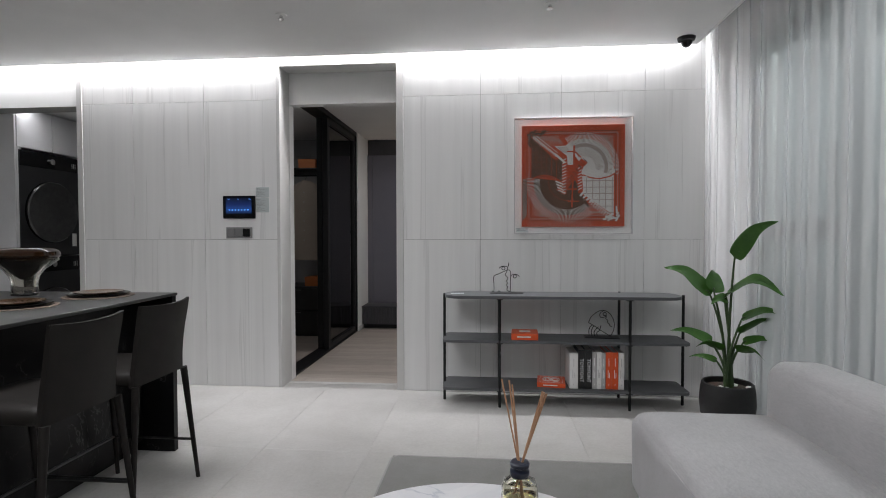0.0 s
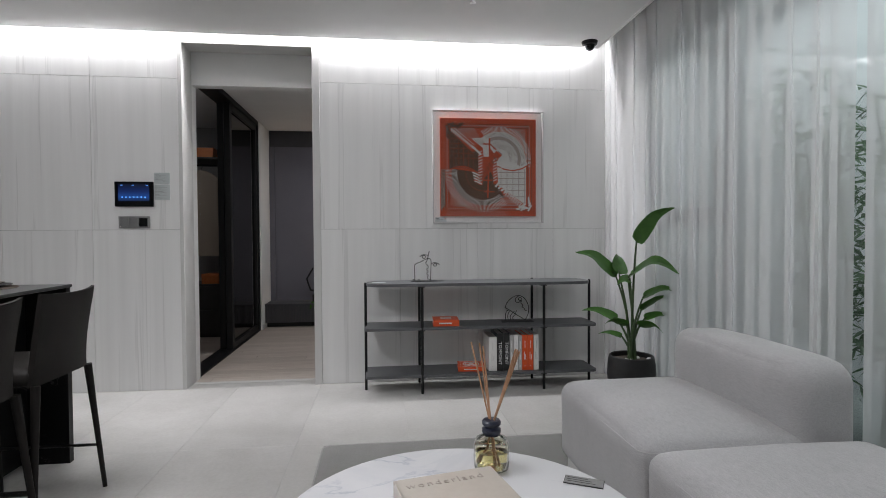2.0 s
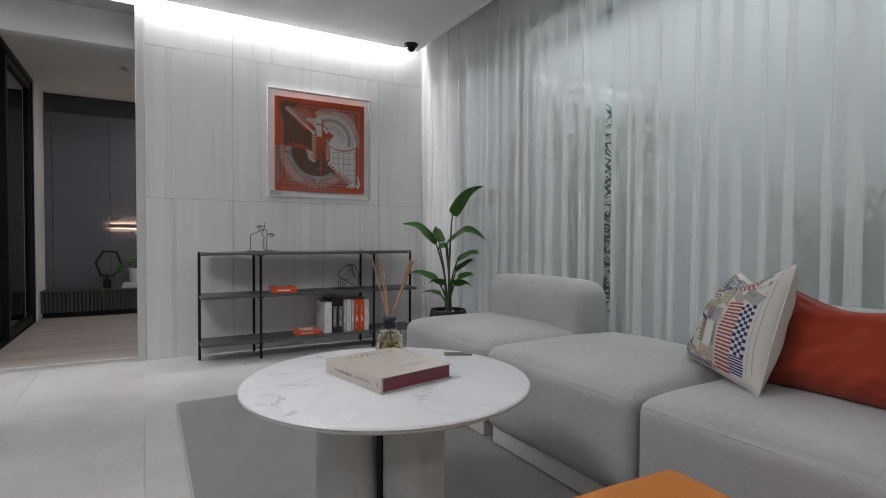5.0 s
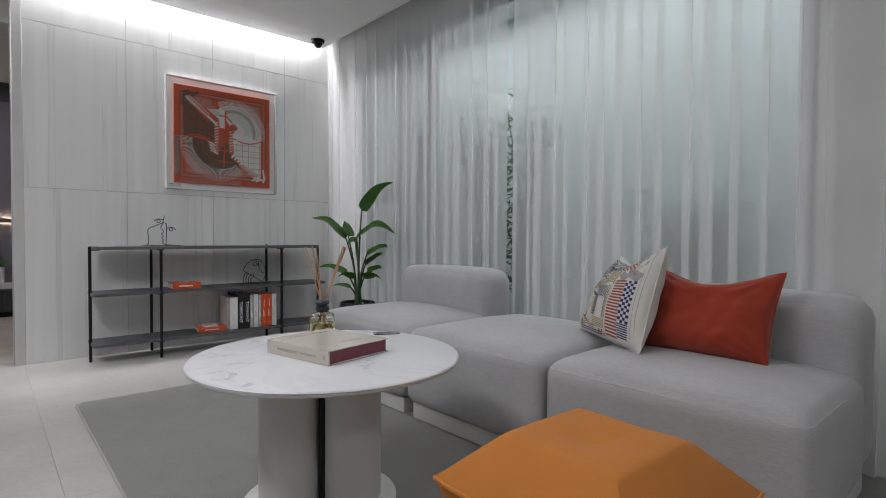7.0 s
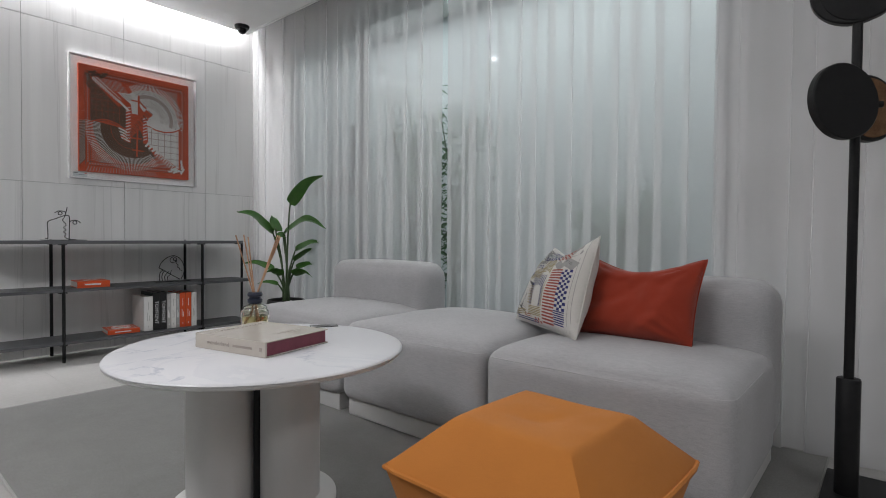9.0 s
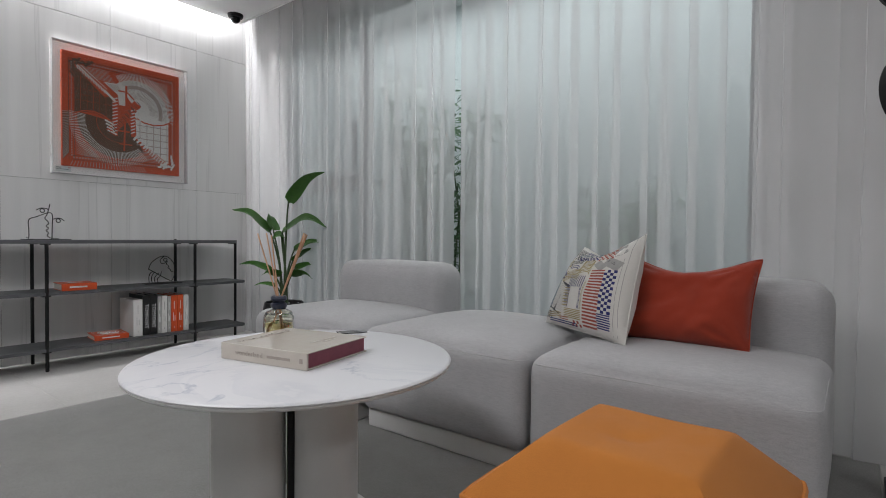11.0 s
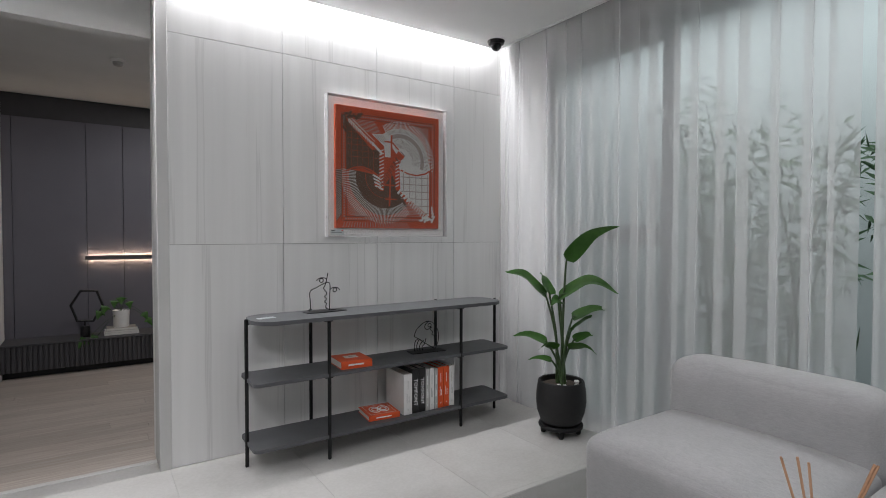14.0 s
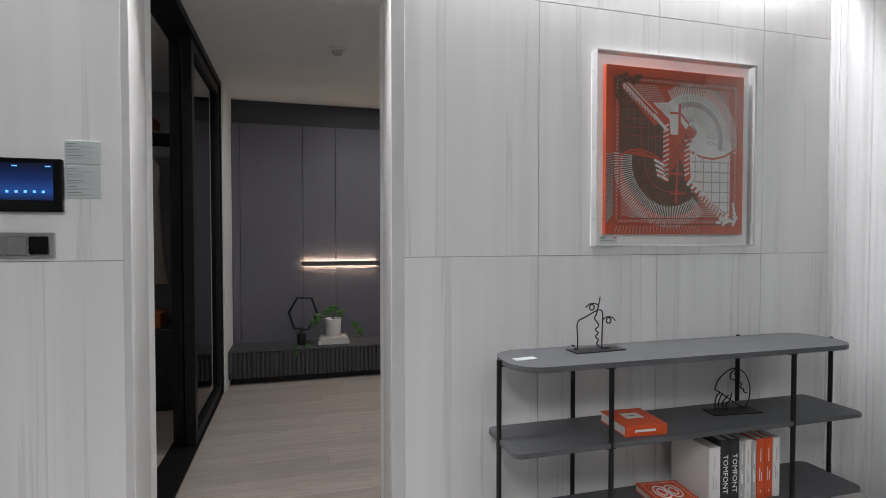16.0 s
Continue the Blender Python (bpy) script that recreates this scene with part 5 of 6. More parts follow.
def cushion(name, label, corners, thick, material, piping=None, pinch=0.05, seed=0, n=40, sag=0.0, round_off=0.5, crumple=0.012):
    """A filled cushion between four corners: lower near, lower far, upper far, upper near. Gives the thing and its front surface."""
    a, b, c, d = (Vector(p) for p in corners)
    nrm = ((b - a).cross(d - a)).normalized()
    mid = (a + b + c + d) / 4

    def spot(u, v, s, lift=0.0):
        pu, pv = 4 * u * (1 - u), 4 * v * (1 - v)
        p = a.lerp(b, u).lerp(d.lerp(c, u), v)
        edge = pinch * ((1 - pv) * pu * (2.2 if v > 0.5 else 0.4) + (1 - pu) * pv)
        p = p.lerp(mid, edge) - Vector((0, 0, sag * pu ** 1.5 * v ** 3))
        body = max(0.0, pu * pv)
        crease = noise.noise(Vector((u * 3 + seed, v * 3, s * 3))) + 0.6 * noise.noise(Vector((u * 9 + v * 4 + seed, v * 5 - u * 3, s * 5)))
        fold = 0.0
        for cu, cv, spin in ((0.0, 0.0, 0.7), (1.0, 0.0, -0.7), (1.0, 1.0, 0.8), (0.0, 1.0, -0.8)):
            r = math.hypot(u - cu, v - cv)
            fold += math.sin(22 * math.atan2(abs(v - cv), abs(u - cu) + 1e-4) * spin + seed) * math.exp(-((r - 0.2) / 0.13) ** 2)
        return p + nrm * s * (thick * body ** round_off + crumple * (crease + 0.45 * fold) * body ** 0.4 + lift)

    bm = bmesh.new()
    for s in (1, -1):
        grid = [[bm.verts.new(spot(i / n, j / n, s)) for i in range(n + 1)] for j in range(n + 1)]
        for j in range(n):
            for i in range(n):
                bm.faces.new((grid[j][i], grid[j][i + 1], grid[j + 1][i + 1], grid[j + 1][i]))
    bmesh.ops.remove_doubles(bm, verts=bm.verts[:], dist=0.0004)
    lowest = min(v.co.z for v in bm.verts)
    root = thing(name, label, "cushion", (mid.x, mid.y, lowest), "cushions on the sofa")
    part("cover", bm, material, root, smooth=True, crease=60)
    rim = [(i / n, 0.0) for i in range(n)] + [(1.0, j / n) for j in range(n)] + [(1 - i / n, 1.0) for i in range(n)] + [(0.0, 1 - j / n) for j in range(n)]
    part("seam", tube(bmesh.new(), [spot(u, v, 1) for u, v in rim], 0.003, 6, True), piping or material, root, smooth=True)
    return root, spot


LINEN = woven("cream_linen", (0.66, 0.64, 0.6), (0.56, 0.54, 0.5), 380)
INKS = {
    "navy": mottled("navy_print", (0.02, 0.025, 0.12), (0.03, 0.035, 0.16), 40, 0.85),
    "red": mottled("brick_print", (0.3, 0.07, 0.05), (0.36, 0.09, 0.065), 40, 0.85),
    "olive": mottled("olive_print", (0.3, 0.24, 0.11), (0.36, 0.29, 0.14), 40, 0.85),
    "teal": mottled("teal_print", (0.02, 0.075, 0.12), (0.03, 0.1, 0.15), 40, 0.85),
    "charcoal": mottled("charcoal_print", (0.045, 0.045, 0.048), (0.07, 0.07, 0.072), 40, 0.85),
    "grey": mottled("grey_print", (0.3, 0.29, 0.28), (0.36, 0.35, 0.33), 40, 0.85),
}
printed, surface = cushion("cushion", "square cushion with a patchwork print of stripes and checks", ((0.85, 0.525, 0.485), (1.161, 0.987, 0.483), (1.351, 0.891, 0.815), (1.008, 0.505, 0.874)), 0.088, LINEN, pinch=0.04, seed=4, sag=0.05, round_off=0.46, crumple=0.008)


def band(bm, u0, v0, u1, v1, width, lift=0.0012, wave=0.0, k=8):
    """One printed stripe on the cushion's front, following its swell."""
    d = math.hypot(u1 - u0, v1 - v0)
    nu, nv = -(v1 - v0) / d, (u1 - u0) / d
    pairs = []
    for i in range(k + 1):
        t = i / k
        w = wave * math.sin(2 * math.pi * t)
        u, v = u0 + (u1 - u0) * t + nu * w, v0 + (v1 - v0) * t + nv * w
        u -= 0.07 * (1 - u)
        pairs.append([bm.verts.new(surface(min(0.995, max(0.005, u + nu * h)), min(0.995, max(0.005, v + nv * h)), -1, lift)) for h in (-width / 2, width / 2)])
    for p, q in zip(pairs, pairs[1:]):
        bm.faces.new((p[0], p[1], q[1], q[0]))


def patch(ink, u0, u1, v0, v1, count, way="across", fill=0.5, wave=0.0, skew=0.0, lift=0.0012):
    """A block of stripes: across runs from side to side, up from bottom to top; chequer steps every other cell."""
    bm = bmesh.new()
    for i in range(count):
        t = (i + 0.5) / count
        if way == "across":
            v = v0 + (v1 - v0) * t
            band(bm, u0, v - skew, u1, v + skew, (v1 - v0) / count * fill, lift, wave)
        elif way == "up":
            u = u0 + (u1 - u0) * t
            band(bm, u - skew, v0, u + skew, v1, (u1 - u0) / count * fill, lift, wave)
        else:
            v = v0 + (v1 - v0) * t
            cells = max(2, round((u1 - u0) / ((v1 - v0) / count)))
            for j in range(i % 2, cells, 2):
                band(bm, u0 + (u1 - u0) * j / cells + skew * t, v, u0 + (u1 - u0) * (j + 1) / cells + skew * t, v, (v1 - v0) / count, lift, 0.0, 2)
    part("printed_patch", bm, INKS[ink], printed)


for u in (0.03, 0.105, 0.135):
    patch("grey", u, u + 0.004, 0.03, 0.97, 1, "up", 1.0)
patch("navy", 0.16, 0.27, 0.06, 0.2, 7, "across", 0.55)
patch("navy", 0.16, 0.27, 0.2, 0.63, 15, "chequer", 1.0)
patch("grey", 0.15, 0.3, 0.65, 0.76, 1, "across", 0.95, 0, 0.04)
patch("grey", 0.15, 0.25, 0.8, 0.92, 1, "across", 0.95, 0, -0.02)
patch("charcoal", 0.2, 0.3, 0.71, 0.745, 2, "across", 0.25, 0, 0.03, 0.0018)
patch("red", 0.27, 0.42, 0.04, 0.64, 19, "across", 0.55)
patch("red", 0.24, 0.42, 0.77, 0.95, 7, "chequer", 1.0, 0, 0.0)
patch("grey", 0.3, 0.41, 0.645, 0.74, 1, "across", 0.9, 0, 0.05)
patch("teal", 0.43, 0.62, 0.87, 0.94, 2, "chequer", 1.0)
patch("navy", 0.43, 0.78, 0.79, 0.86, 3, "chequer", 1.0)
patch("olive", 0.44, 0.6, 0.6, 0.79, 9, "across", 0.55, 0.022, 0.03)
patch("olive", 0.56, 0.86, 0.5, 0.64, 7, "across", 0.55, 0.022, 0.0)
patch("navy", 0.46, 0.66, 0.42, 0.56, 9, "up", 0.4)
patch("navy", 0.46, 0.485, 0.2, 0.42, 2, "up", 0.45)
patch("navy", 0.61, 0.67, 0.2, 0.42, 4, "up", 0.45)
patch("olive", 0.435, 0.455, 0.2, 0.5, 2, "up", 0.45)
patch("olive", 0.44, 0.66, 0.09, 0.19, 6, "across", 0.55)
patch("charcoal", 0.68, 0.86, 0.12, 0.48, 1, "across", 0.96, 0, 0.03)
patch("grey", 0.69, 0.85, 0.15, 0.46, 14, "across", 0.22, 0.008, 0.03, 0.0018)
patch("olive", 0.7, 0.94, 0.07, 0.13, 3, "across", 0.5, 0.01)
patch("navy", 0.5, 0.9, 0.02, 0.06, 2, "across", 0.5)
patch("red", 0.44, 0.56, 0.03, 0.08, 2, "chequer", 1.0)
patch("teal", 0.87, 0.975, 0.16, 0.5, 9, "across", 0.55, 0, -0.02)
patch("navy", 0.82, 0.93, 0.52, 0.62, 2, "across", 0.5, 0, 0.03)
patch("navy", 0.63, 0.86, 0.66, 0.72, 2, "across", 0.4, 0.02, 0.03)
patch("charcoal", 0.63, 0.9, 0.73, 0.79, 3, "across", 0.5, 0.012, 0.0)
patch("teal", 0.64, 0.84, 0.87, 0.93, 3, "across", 0.4, 0.0, -0.02)
patch("charcoal", 0.8, 0.96, 0.86, 0.97, 6, "up", 0.4)
patch("red", 0.91, 0.98, 0.62, 0.68, 3, "up", 0.4)
patch("charcoal", 0.62, 0.92, 0.8, 0.86, 2, "chequer", 1.0)
patch("teal", 0.44, 0.64, 0.94, 0.985, 1, "chequer", 1.0)
patch("navy", 0.64, 0.8, 0.94, 0.985, 5, "up", 0.5)
patch("olive", 0.86, 0.97, 0.68, 0.8, 6, "across", 0.5, 0.01)
patch("teal", 0.3, 0.43, 0.95, 0.985, 1, "across", 0.8)
patch("charcoal", 0.86, 0.975, 0.05, 0.13, 4, "up", 0.5)
patch("olive", 0.62, 0.7, 0.2, 0.42, 7, "across", 0.4)
patch("red", 0.6, 0.72, 0.06, 0.1, 2, "across", 0.4)

cushion("cushion", "rust-red linen cushion leaning on the backrest", ((1.04, 0.172, 0.481), (1.035, 0.66, 0.479), (1.165, 0.64, 0.792), (1.143, 0.15, 0.789)), 0.085, RED, pinch=0.045, seed=9, sag=0.05, round_off=0.45, crumple=0.022)

# ---- orange pouf ----
pouf = thing("pouf", "ochre-orange velvet pouf with faceted sides and a piped edge", "pouf", (0.118, 0.243, 0.009))


def pouf_body():
    bm = bmesh.new()
    c = Vector((0.118, 0.243, 0))
    levels = [(0.16, 0.012), (0.178, 0.02), (0.258, 0.315), (0.264, 0.336), (0.258, 0.348), (0.160, 0.441), (0.152, 0.448), (0.143, 0.452)]
    n = 11
    rings = []
    for h, z in levels:
        r = []
        for sx, sy, ex, ey in ((-1, -1, 1, 0), (1, -1, 0, 1), (1, 1, -1, 0), (-1, 1, 0, -1)):
            for k in range(n):
                t = 2 * k / n
                x, y = sx + ex * t, sy + ey * t
                q = (abs(x) ** 34 + abs(y) ** 34) ** (1 / 34)
                bulge = 1 + (0.02 if 0.05 < z < 0.44 else 0) * math.cos((t - 1) * 1.57)
                r.append(Vector((x / q * h * bulge, y / q * h * bulge, z)))
        rings.append([bm.verts.new(c + Matrix.Rotation(radians(-2), 3, "Z") @ v + Vector(noise.noise_vector(v * 6)) * 0.004) for v in r])
    m = len(rings[0])
    for a, b in zip(rings, rings[1:]):
        for k in range(m):
            bm.faces.new((a[k], a[(k + 1) % m], b[(k + 1) % m], b[k]))
    # dented top
    inner = rings[-1]
    for h in (0.132, 0.118, 0.104, 0.09, 0.076, 0.062, 0.048, 0.034, 0.02, 0.008):
        nxt = []
        for v in inner:
            d = v.co - c
            d.z = 0
            s = h / max(abs(d.x), abs(d.y))
            q = Vector((d.x * s, d.y * s, 0))
            arc = (q - Vector((0.05, 0.05, 0))).length - 0.075
            side = max(0.0, min(1.0, (0.06 - q.x * 0.6 - q.y * 0.8) / 0.12))
            dent = -0.010 * math.exp(-(arc / 0.022) ** 2) * side - 0.008 * math.exp(-(q.length / 0.08) ** 2)
            nxt.append(bm.verts.new((c.x + q.x, c.y + q.y, 0.4535 + dent + 0.003 * noise.noise(q * 14))))
        for k in range(m):
            bm.faces.new((inner[k], inner[(k + 1) % m], nxt[(k + 1) % m], nxt[k]))
        inner = nxt
    bm.faces.new(inner)
    bm.faces.new(rings[0][::-1])
    return bm, [v.co.copy() for v in rings[3]]


bm, rim = pouf_body()
part("body", bm, ORANGE, pouf, smooth=True, crease=36)
c0 = Vector((0.118, 0.243, 0))
part("piping", tube(bmesh.new(), [p + (p - c0).normalized() * 0.002 for p in rim], 0.006, 6, True), ORANGE, pouf, smooth=True)

# ---- floor lamp ----
LX, LY = 1.231, -0.264
lamp = thing("floor_lamp", "black floor lamp with round disc shades on a slim pole", "floor lamp", (LX, LY, 0.0))
part("base_plate", boxed(LX - 0.13, LX + 0.2, LY - 0.17, LY + 0.066, 0.0095, 0.026, 0.003, 2), BLACK, lamp, "rectangular black steel base")
part("collar", lathe(bmesh.new(), [(0, 0.026), (0.034, 0.026), (0.034, 0.405), (0.031, 0.41), (0, 0.41)], (LX, LY, 0), 32), BLACK, lamp, smooth=True)
part("pole", lathe(bmesh.new(), [(0.0145, 0.41), (0.0145, 1.83), (0.01, 1.835), (0, 1.835)], (LX, LY, 0), 20), BLACK, lamp, smooth=True)
for z, dx, dy, turn in ((1.308, -0.036, 0.066, 25), (1.69, 0.05, 0.015, -18)):
    for s, r, back in ((1, 0.123, 0), (-1, 0.112, 1)):
        towards = Vector((math.cos(radians(205 + turn)), math.sin(radians(205 + turn)), 0.06)).normalized()
        axis = towards.to_track_quat("Z", "Y").to_matrix()
        ctr = Vector((LX, LY, z)) + Vector((dx, dy, 0)) * s + towards * 0.05 * s
        shade = part("shade", lathe(bmesh.new(), [(0, 0.012), (r - 0.004, 0.012), (r, 0.008), (r, -0.012), (r - 0.004, -0.014), (0, -0.014)], ctr, 56, axis), BLACK, lamp, smooth=True)
        if back and z < 1.5:
            part("reflector", lathe(bmesh.new(), [(0, 0.0135), (r - 0.012, 0.0135), (r - 0.012, 0.0125), (0, 0.0125)], ctr, 48, axis), COPPER, shade, "copper-toned reflector face", True)
    part("joint", tube(bmesh.new(), [Vector((LX, LY, z)) - Vector((dx, dy, 0)), Vector((LX, LY, z)) + Vector((dx, dy, 0))], 0.011, 12), BLACK, lamp)

# ---- kitchen island and stools ----
island = thing("kitchen_island", "black veined stone kitchen island with a thin grey top", "island", (-2.4, 1.6, 0))
IX0, IX1, IY0, IY1 = -3.02, -1.858, 0.25, 2.925
part("worktop", boxed(IX0, IX1, IY0, IY1, 0.914, 0.93, 0.002, 1), COUNTER, island, "thin dark grey stone top")
part("end_panel", boxed(IX0 + 0.01, IX1 - 0.006, IY1 - 0.045, IY1 - 0.008, 0, 0.914, 0.001, 1), DARKSTONE, island)
part("body", boxed(IX0 + 0.02, -2.06, IY0 + 0.05, IY1 - 0.045, 0.06, 0.912), DARKSTONE, island, "black stone front with fine white veins")
part("plinth", boxed(IX0 + 0.06, -2.10, IY0 + 0.08, IY1 - 0.045, 0, 0.06), BLACK, island)


def bar_stool():
    root = thing("bar_stool", "charcoal leather bar stool with a low curved back at the island", "stool", (-1.75, 2.34, 0), "stools at the island")
    y0, y1 = 2.135, 2.535
    # back: a curved padded sheet leaning outwards
    bm = bmesh.new()
    n, mrows = 10, 8
    front, rear = [], []
    for sheet, off in ((front, 0.0), (rear, 0.022)):
        for j in range(mrows + 1):
            v = j / mrows
            row = []
            for i in range(n + 1):
                u = i / n * 2 - 1
                x = -1.575 + 0.05 * v ** 1.6 - 0.03 * u * u + off * (1 - 0.35 * v ** 6)
                z = 0.605 + 0.343 * v + 0.009 * u * u * v ** 3 - 0.012 * u * u * (1 - v) ** 3
                yy = (y0 + y1) / 2 + u * (0.186 + 0.004 * v - 0.014 * math.sin(v * 3.14 * 0.9) - 0.004 * abs(u) ** 6 * v ** 12)
                row.append(bm.verts.new((x, yy, z)))
            sheet.append(row)
    for j in range(mrows):
        for i in range(n):
            bm.faces.new((front[j][i], front[j][i + 1], front[j + 1][i + 1], front[j + 1][i]))
            bm.faces.new((rear[j][i], rear[j + 1][i], rear[j + 1][i + 1], rear[j][i + 1]))
    loop = [(0, i) for i in range(n)] + [(j, n) for j in range(mrows)] + [(mrows, i) for i in range(n, 0, -1)] + [(j, 0) for j in range(mrows, 0, -1)]
    for (j, i), (k, l) in zip(loop, loop[1:] + loop[:1]):
        bm.faces.new((front[j][i], front[k][l], rear[k][l], rear[j][i]))
    part("backrest", bm, LEATHER, root, smooth=True)
    seam = [(-1.53 - 0.028 * u * u + 0.012, (y0 + y1) / 2 + u * 0.184, 0.944 + 0.009 * u * u) for u in [k / 6 - 1 for k in range(13)]]
    part("top_seam", tube(bmesh.new(), seam, 0.0035, 6), LEATHER, root)
    part("seat", soft_box(-1.99, -1.59, y0 + 0.005, y1 - 0.005, 0.595, 0.665, 0.03, 10, 0.008), LEATHER, root, smooth=True)
    for sx, x in ((1, -1.575), (-1, -1.975)):
        for sy, y in ((-1, y0 + 0.02), (1, y1 - 0.02)):
            bm = bmesh.new()
            top, low = Vector((x, y, 0.60)), Vector((x + sx * 0.025, y + sy * 0.075, 0.0))
            tube(bm, [low, low.lerp(top, 0.6), top], 0.02, 10, radii=[0.010, 0.013, 0.017])
            part("leg", bm, LEATHER, root, smooth=True)
    zr = 0.21
    f = 1 - zr / 0.6
    xa, xb = -1.575 + 0.025 * f, -1.975 - 0.025 * f
    ya, yb = y0 + 0.02 - 0.075 * f, y1 - 0.02 + 0.075 * f
    for p, q in (((xb, ya), (xb, yb)), ((xa, ya), (xb, ya)), ((xa, yb), (xb, yb))):
        part("footrest", tube(bmesh.new(), [(*p, zr), (*q, zr)], 0.007, 8), STEEL, root, "slim dark metal bar")
    return root


stool = bar_stool()
copy_thing(stool, pose(-1.75, 2.34 - 0.475, 0))

for x, y in ((-2.19, 2.72), (-2.27, 2.285)):
    z = 0.93
    pm = solid("placemat", lathe(bmesh.new(), [(0, 0), (0.172, 0), (0.174, 0.002), (0.172, 0.004), (0, 0.004)], (x, y, z), 48), MAT_RAFFIA, "round woven brown placemat on the island", "placemat", (x, y, z), "place settings")
    pl = thing("plate_stack", "bronze plate on a wide black plate", "plates", (x, y, z + 0.003), "place settings")
    part("charger", lathe(bmesh.new(), [(0, 0.0), (0.1, 0.0), (0.15, 0.012), (0.152, 0.015), (0.1, 0.008), (0, 0.007)], (x, y, z + 0.003), 48), BLACK, pl, "black wide plate", True)
    part("plate", lathe(bmesh.new(), [(0, 0.0085), (0.08, 0.0085), (0.118, 0.02), (0.12, 0.024), (0.08, 0.0185), (0, 0.016)], (x, y, z + 0.004), 48), COPPER, pl, "bronze plate", True)
VX, VY = -2.655, 2.74
vase = thing("glass_vase", "mushroom-shaped glass vase, dark amber top on a clear foot", "vase", (VX, VY, 0.93))
part("foot", lathe(bmesh.new(), [(0, 0), (0.064, 0), (0.068, 0.004), (0.064, 0.03), (0.062, 0.07), (0.07, 0.105), (0.098, 0.145), (0.14, 0.178), (0.168, 0.2), (0.162, 0.203), (0.132, 0.184), (0.09, 0.152), (0.06, 0.112), (0.052, 0.07), (0.054, 0.03), (0.05, 0.012), (0, 0.01)], (VX, VY, 0.93), 48), PERFUME, vase, "clear glass foot", True)
part("bowl", lathe(bmesh.new(), [(0, 0.088), (0.02, 0.092), (0.05, 0.118), (0.086, 0.156), (0.128, 0.187), (0.158, 0.207), (0.17, 0.226), (0.166, 0.246), (0.146, 0.261), (0.112, 0.269), (0.07, 0.268), (0.03, 0.262), (0, 0.26)], (VX, VY, 0.93), 56), AMBER, vase, "dark amber glass bowl", True)


# ---- laundry ----
WFY = 4.72


def appliance(name, z0, z1, label):
    root = thing(name, label, "laundry machine", (-4.27, WFY, z0), "stacked laundry machines")
    part("body", boxed(-4.62, -3.92, WFY, WFY + 0.68, z0, z1, 0.008, 2), APPLIANCE, root)
    part("control_strip", boxed(-4.615, -3.925, WFY - 0.008, WFY, z1 - 0.145, z1 - 0.006, 0.003, 1), DARKGLASS, root, "glossy black control strip")
    part("dial", lathe(bmesh.new(), [(0, 0), (0.028, 0), (0.028, 0.018), (0.022, 0.022), (0, 0.022)], (-4.27, WFY - 0.008, z1 - 0.075), 28, Matrix.Rotation(radians(90), 3, "X")), CHROME, root, "chrome dial", True)
    door = part("door", lathe(bmesh.new(), [(0, 0), (0.297, 0), (0.3, 0.02), (0.285, 0.034), (0.27, 0.03), (0, 0.024)], (-4.27, WFY, (z0 + z1) / 2 - 0.07), 56, Matrix.Rotation(radians(90), 3, "X")), DARKGLASS, root, "round black glass door", True)
    part("door_ring", lathe(bmesh.new(), [(0.27, 0.03), (0.285, 0.036), (0.287, 0.036), (0.297, 0.022), (0.297, 0.018), (0.275, 0.026)], (-4.27, WFY, (z0 + z1) / 2 - 0.07), 56, Matrix.Rotation(radians(90), 3, "X")), STEEL, door, "dark metal ring", True)
    for k in range(3):
        part("button", boxed(-4.02 + 0.02 * k, -4.012 + 0.02 * k, WFY - 0.0095, WFY - 0.008, z1 - 0.11, z1 - 0.06), CHROME, root)
    part("energy_label", boxed(-4.02, -3.965, WFY - 0.001, WFY, z0 + 0.09, z0 + 0.22), BOOKWHITE, root, "white energy label")
    root.location, root.rotation_euler = (-4.325, 4.795, z0), (0, 0, radians(90))
    return root


appliance("washing_machine", 0.0, 1.06, "graphite front-loading washing machine with a black round door")
appliance("tumble_dryer", 1.065, 2.06, "graphite tumble dryer stacked on the washer")
cab = thing("wall_cabinet", "pale grey wall cabinet over the stacked machines", "cabinet", (-4.2, WFY + 0.1, 2.08))
part("carcass", boxed(-4.62, -3.52, WFY + 0.02, WFY + 0.4, 2.08, 2.45), CABINET, cab)
for a, b in ((-4.62, -4.23), (-4.226, -3.84), (-3.836, -3.52)):
    part("door", boxed(a + 0.002, b - 0.002, WFY, WFY + 0.02, 2.082, 2.448, 0.0015, 1), CABINET, cab)
# thin pale panel taken for a laundry door, no cabinet depth behind it
tall = thing("tall_cabinet", "thin pale grey door panel beside the laundry machines", "cabinet", (-5.0, WFY, 0))
part("carcass", boxed(-5.3, -4.64, WFY - 0.08, WFY - 0.03, 0, 2.4), CABINET, tall)
for a, b in ((-5.3, -4.97), (-4.966, -4.64)):
    d = part("door", boxed(a + 0.002, b - 0.002, WFY - 0.1, WFY - 0.08, 0.02, 2.39, 0.0015, 1), CABINET, tall)
    part("handle", boxed(b - 0.06, b - 0.045, WFY - 0.115, WFY - 0.1, 0.95, 1.15, 0.002, 1), STEEL, d)
part("filler", boxed(-3.9, -3.505, WFY + 0.1, WFY + 0.12, 0.0, 2.08), CABINET, cab)
cab.location, cab.rotation_euler = (-4.425, 4.85, 2.08), (0, 0, radians(90))
tall.location = (-4.69, WFY - 0.21, 0)

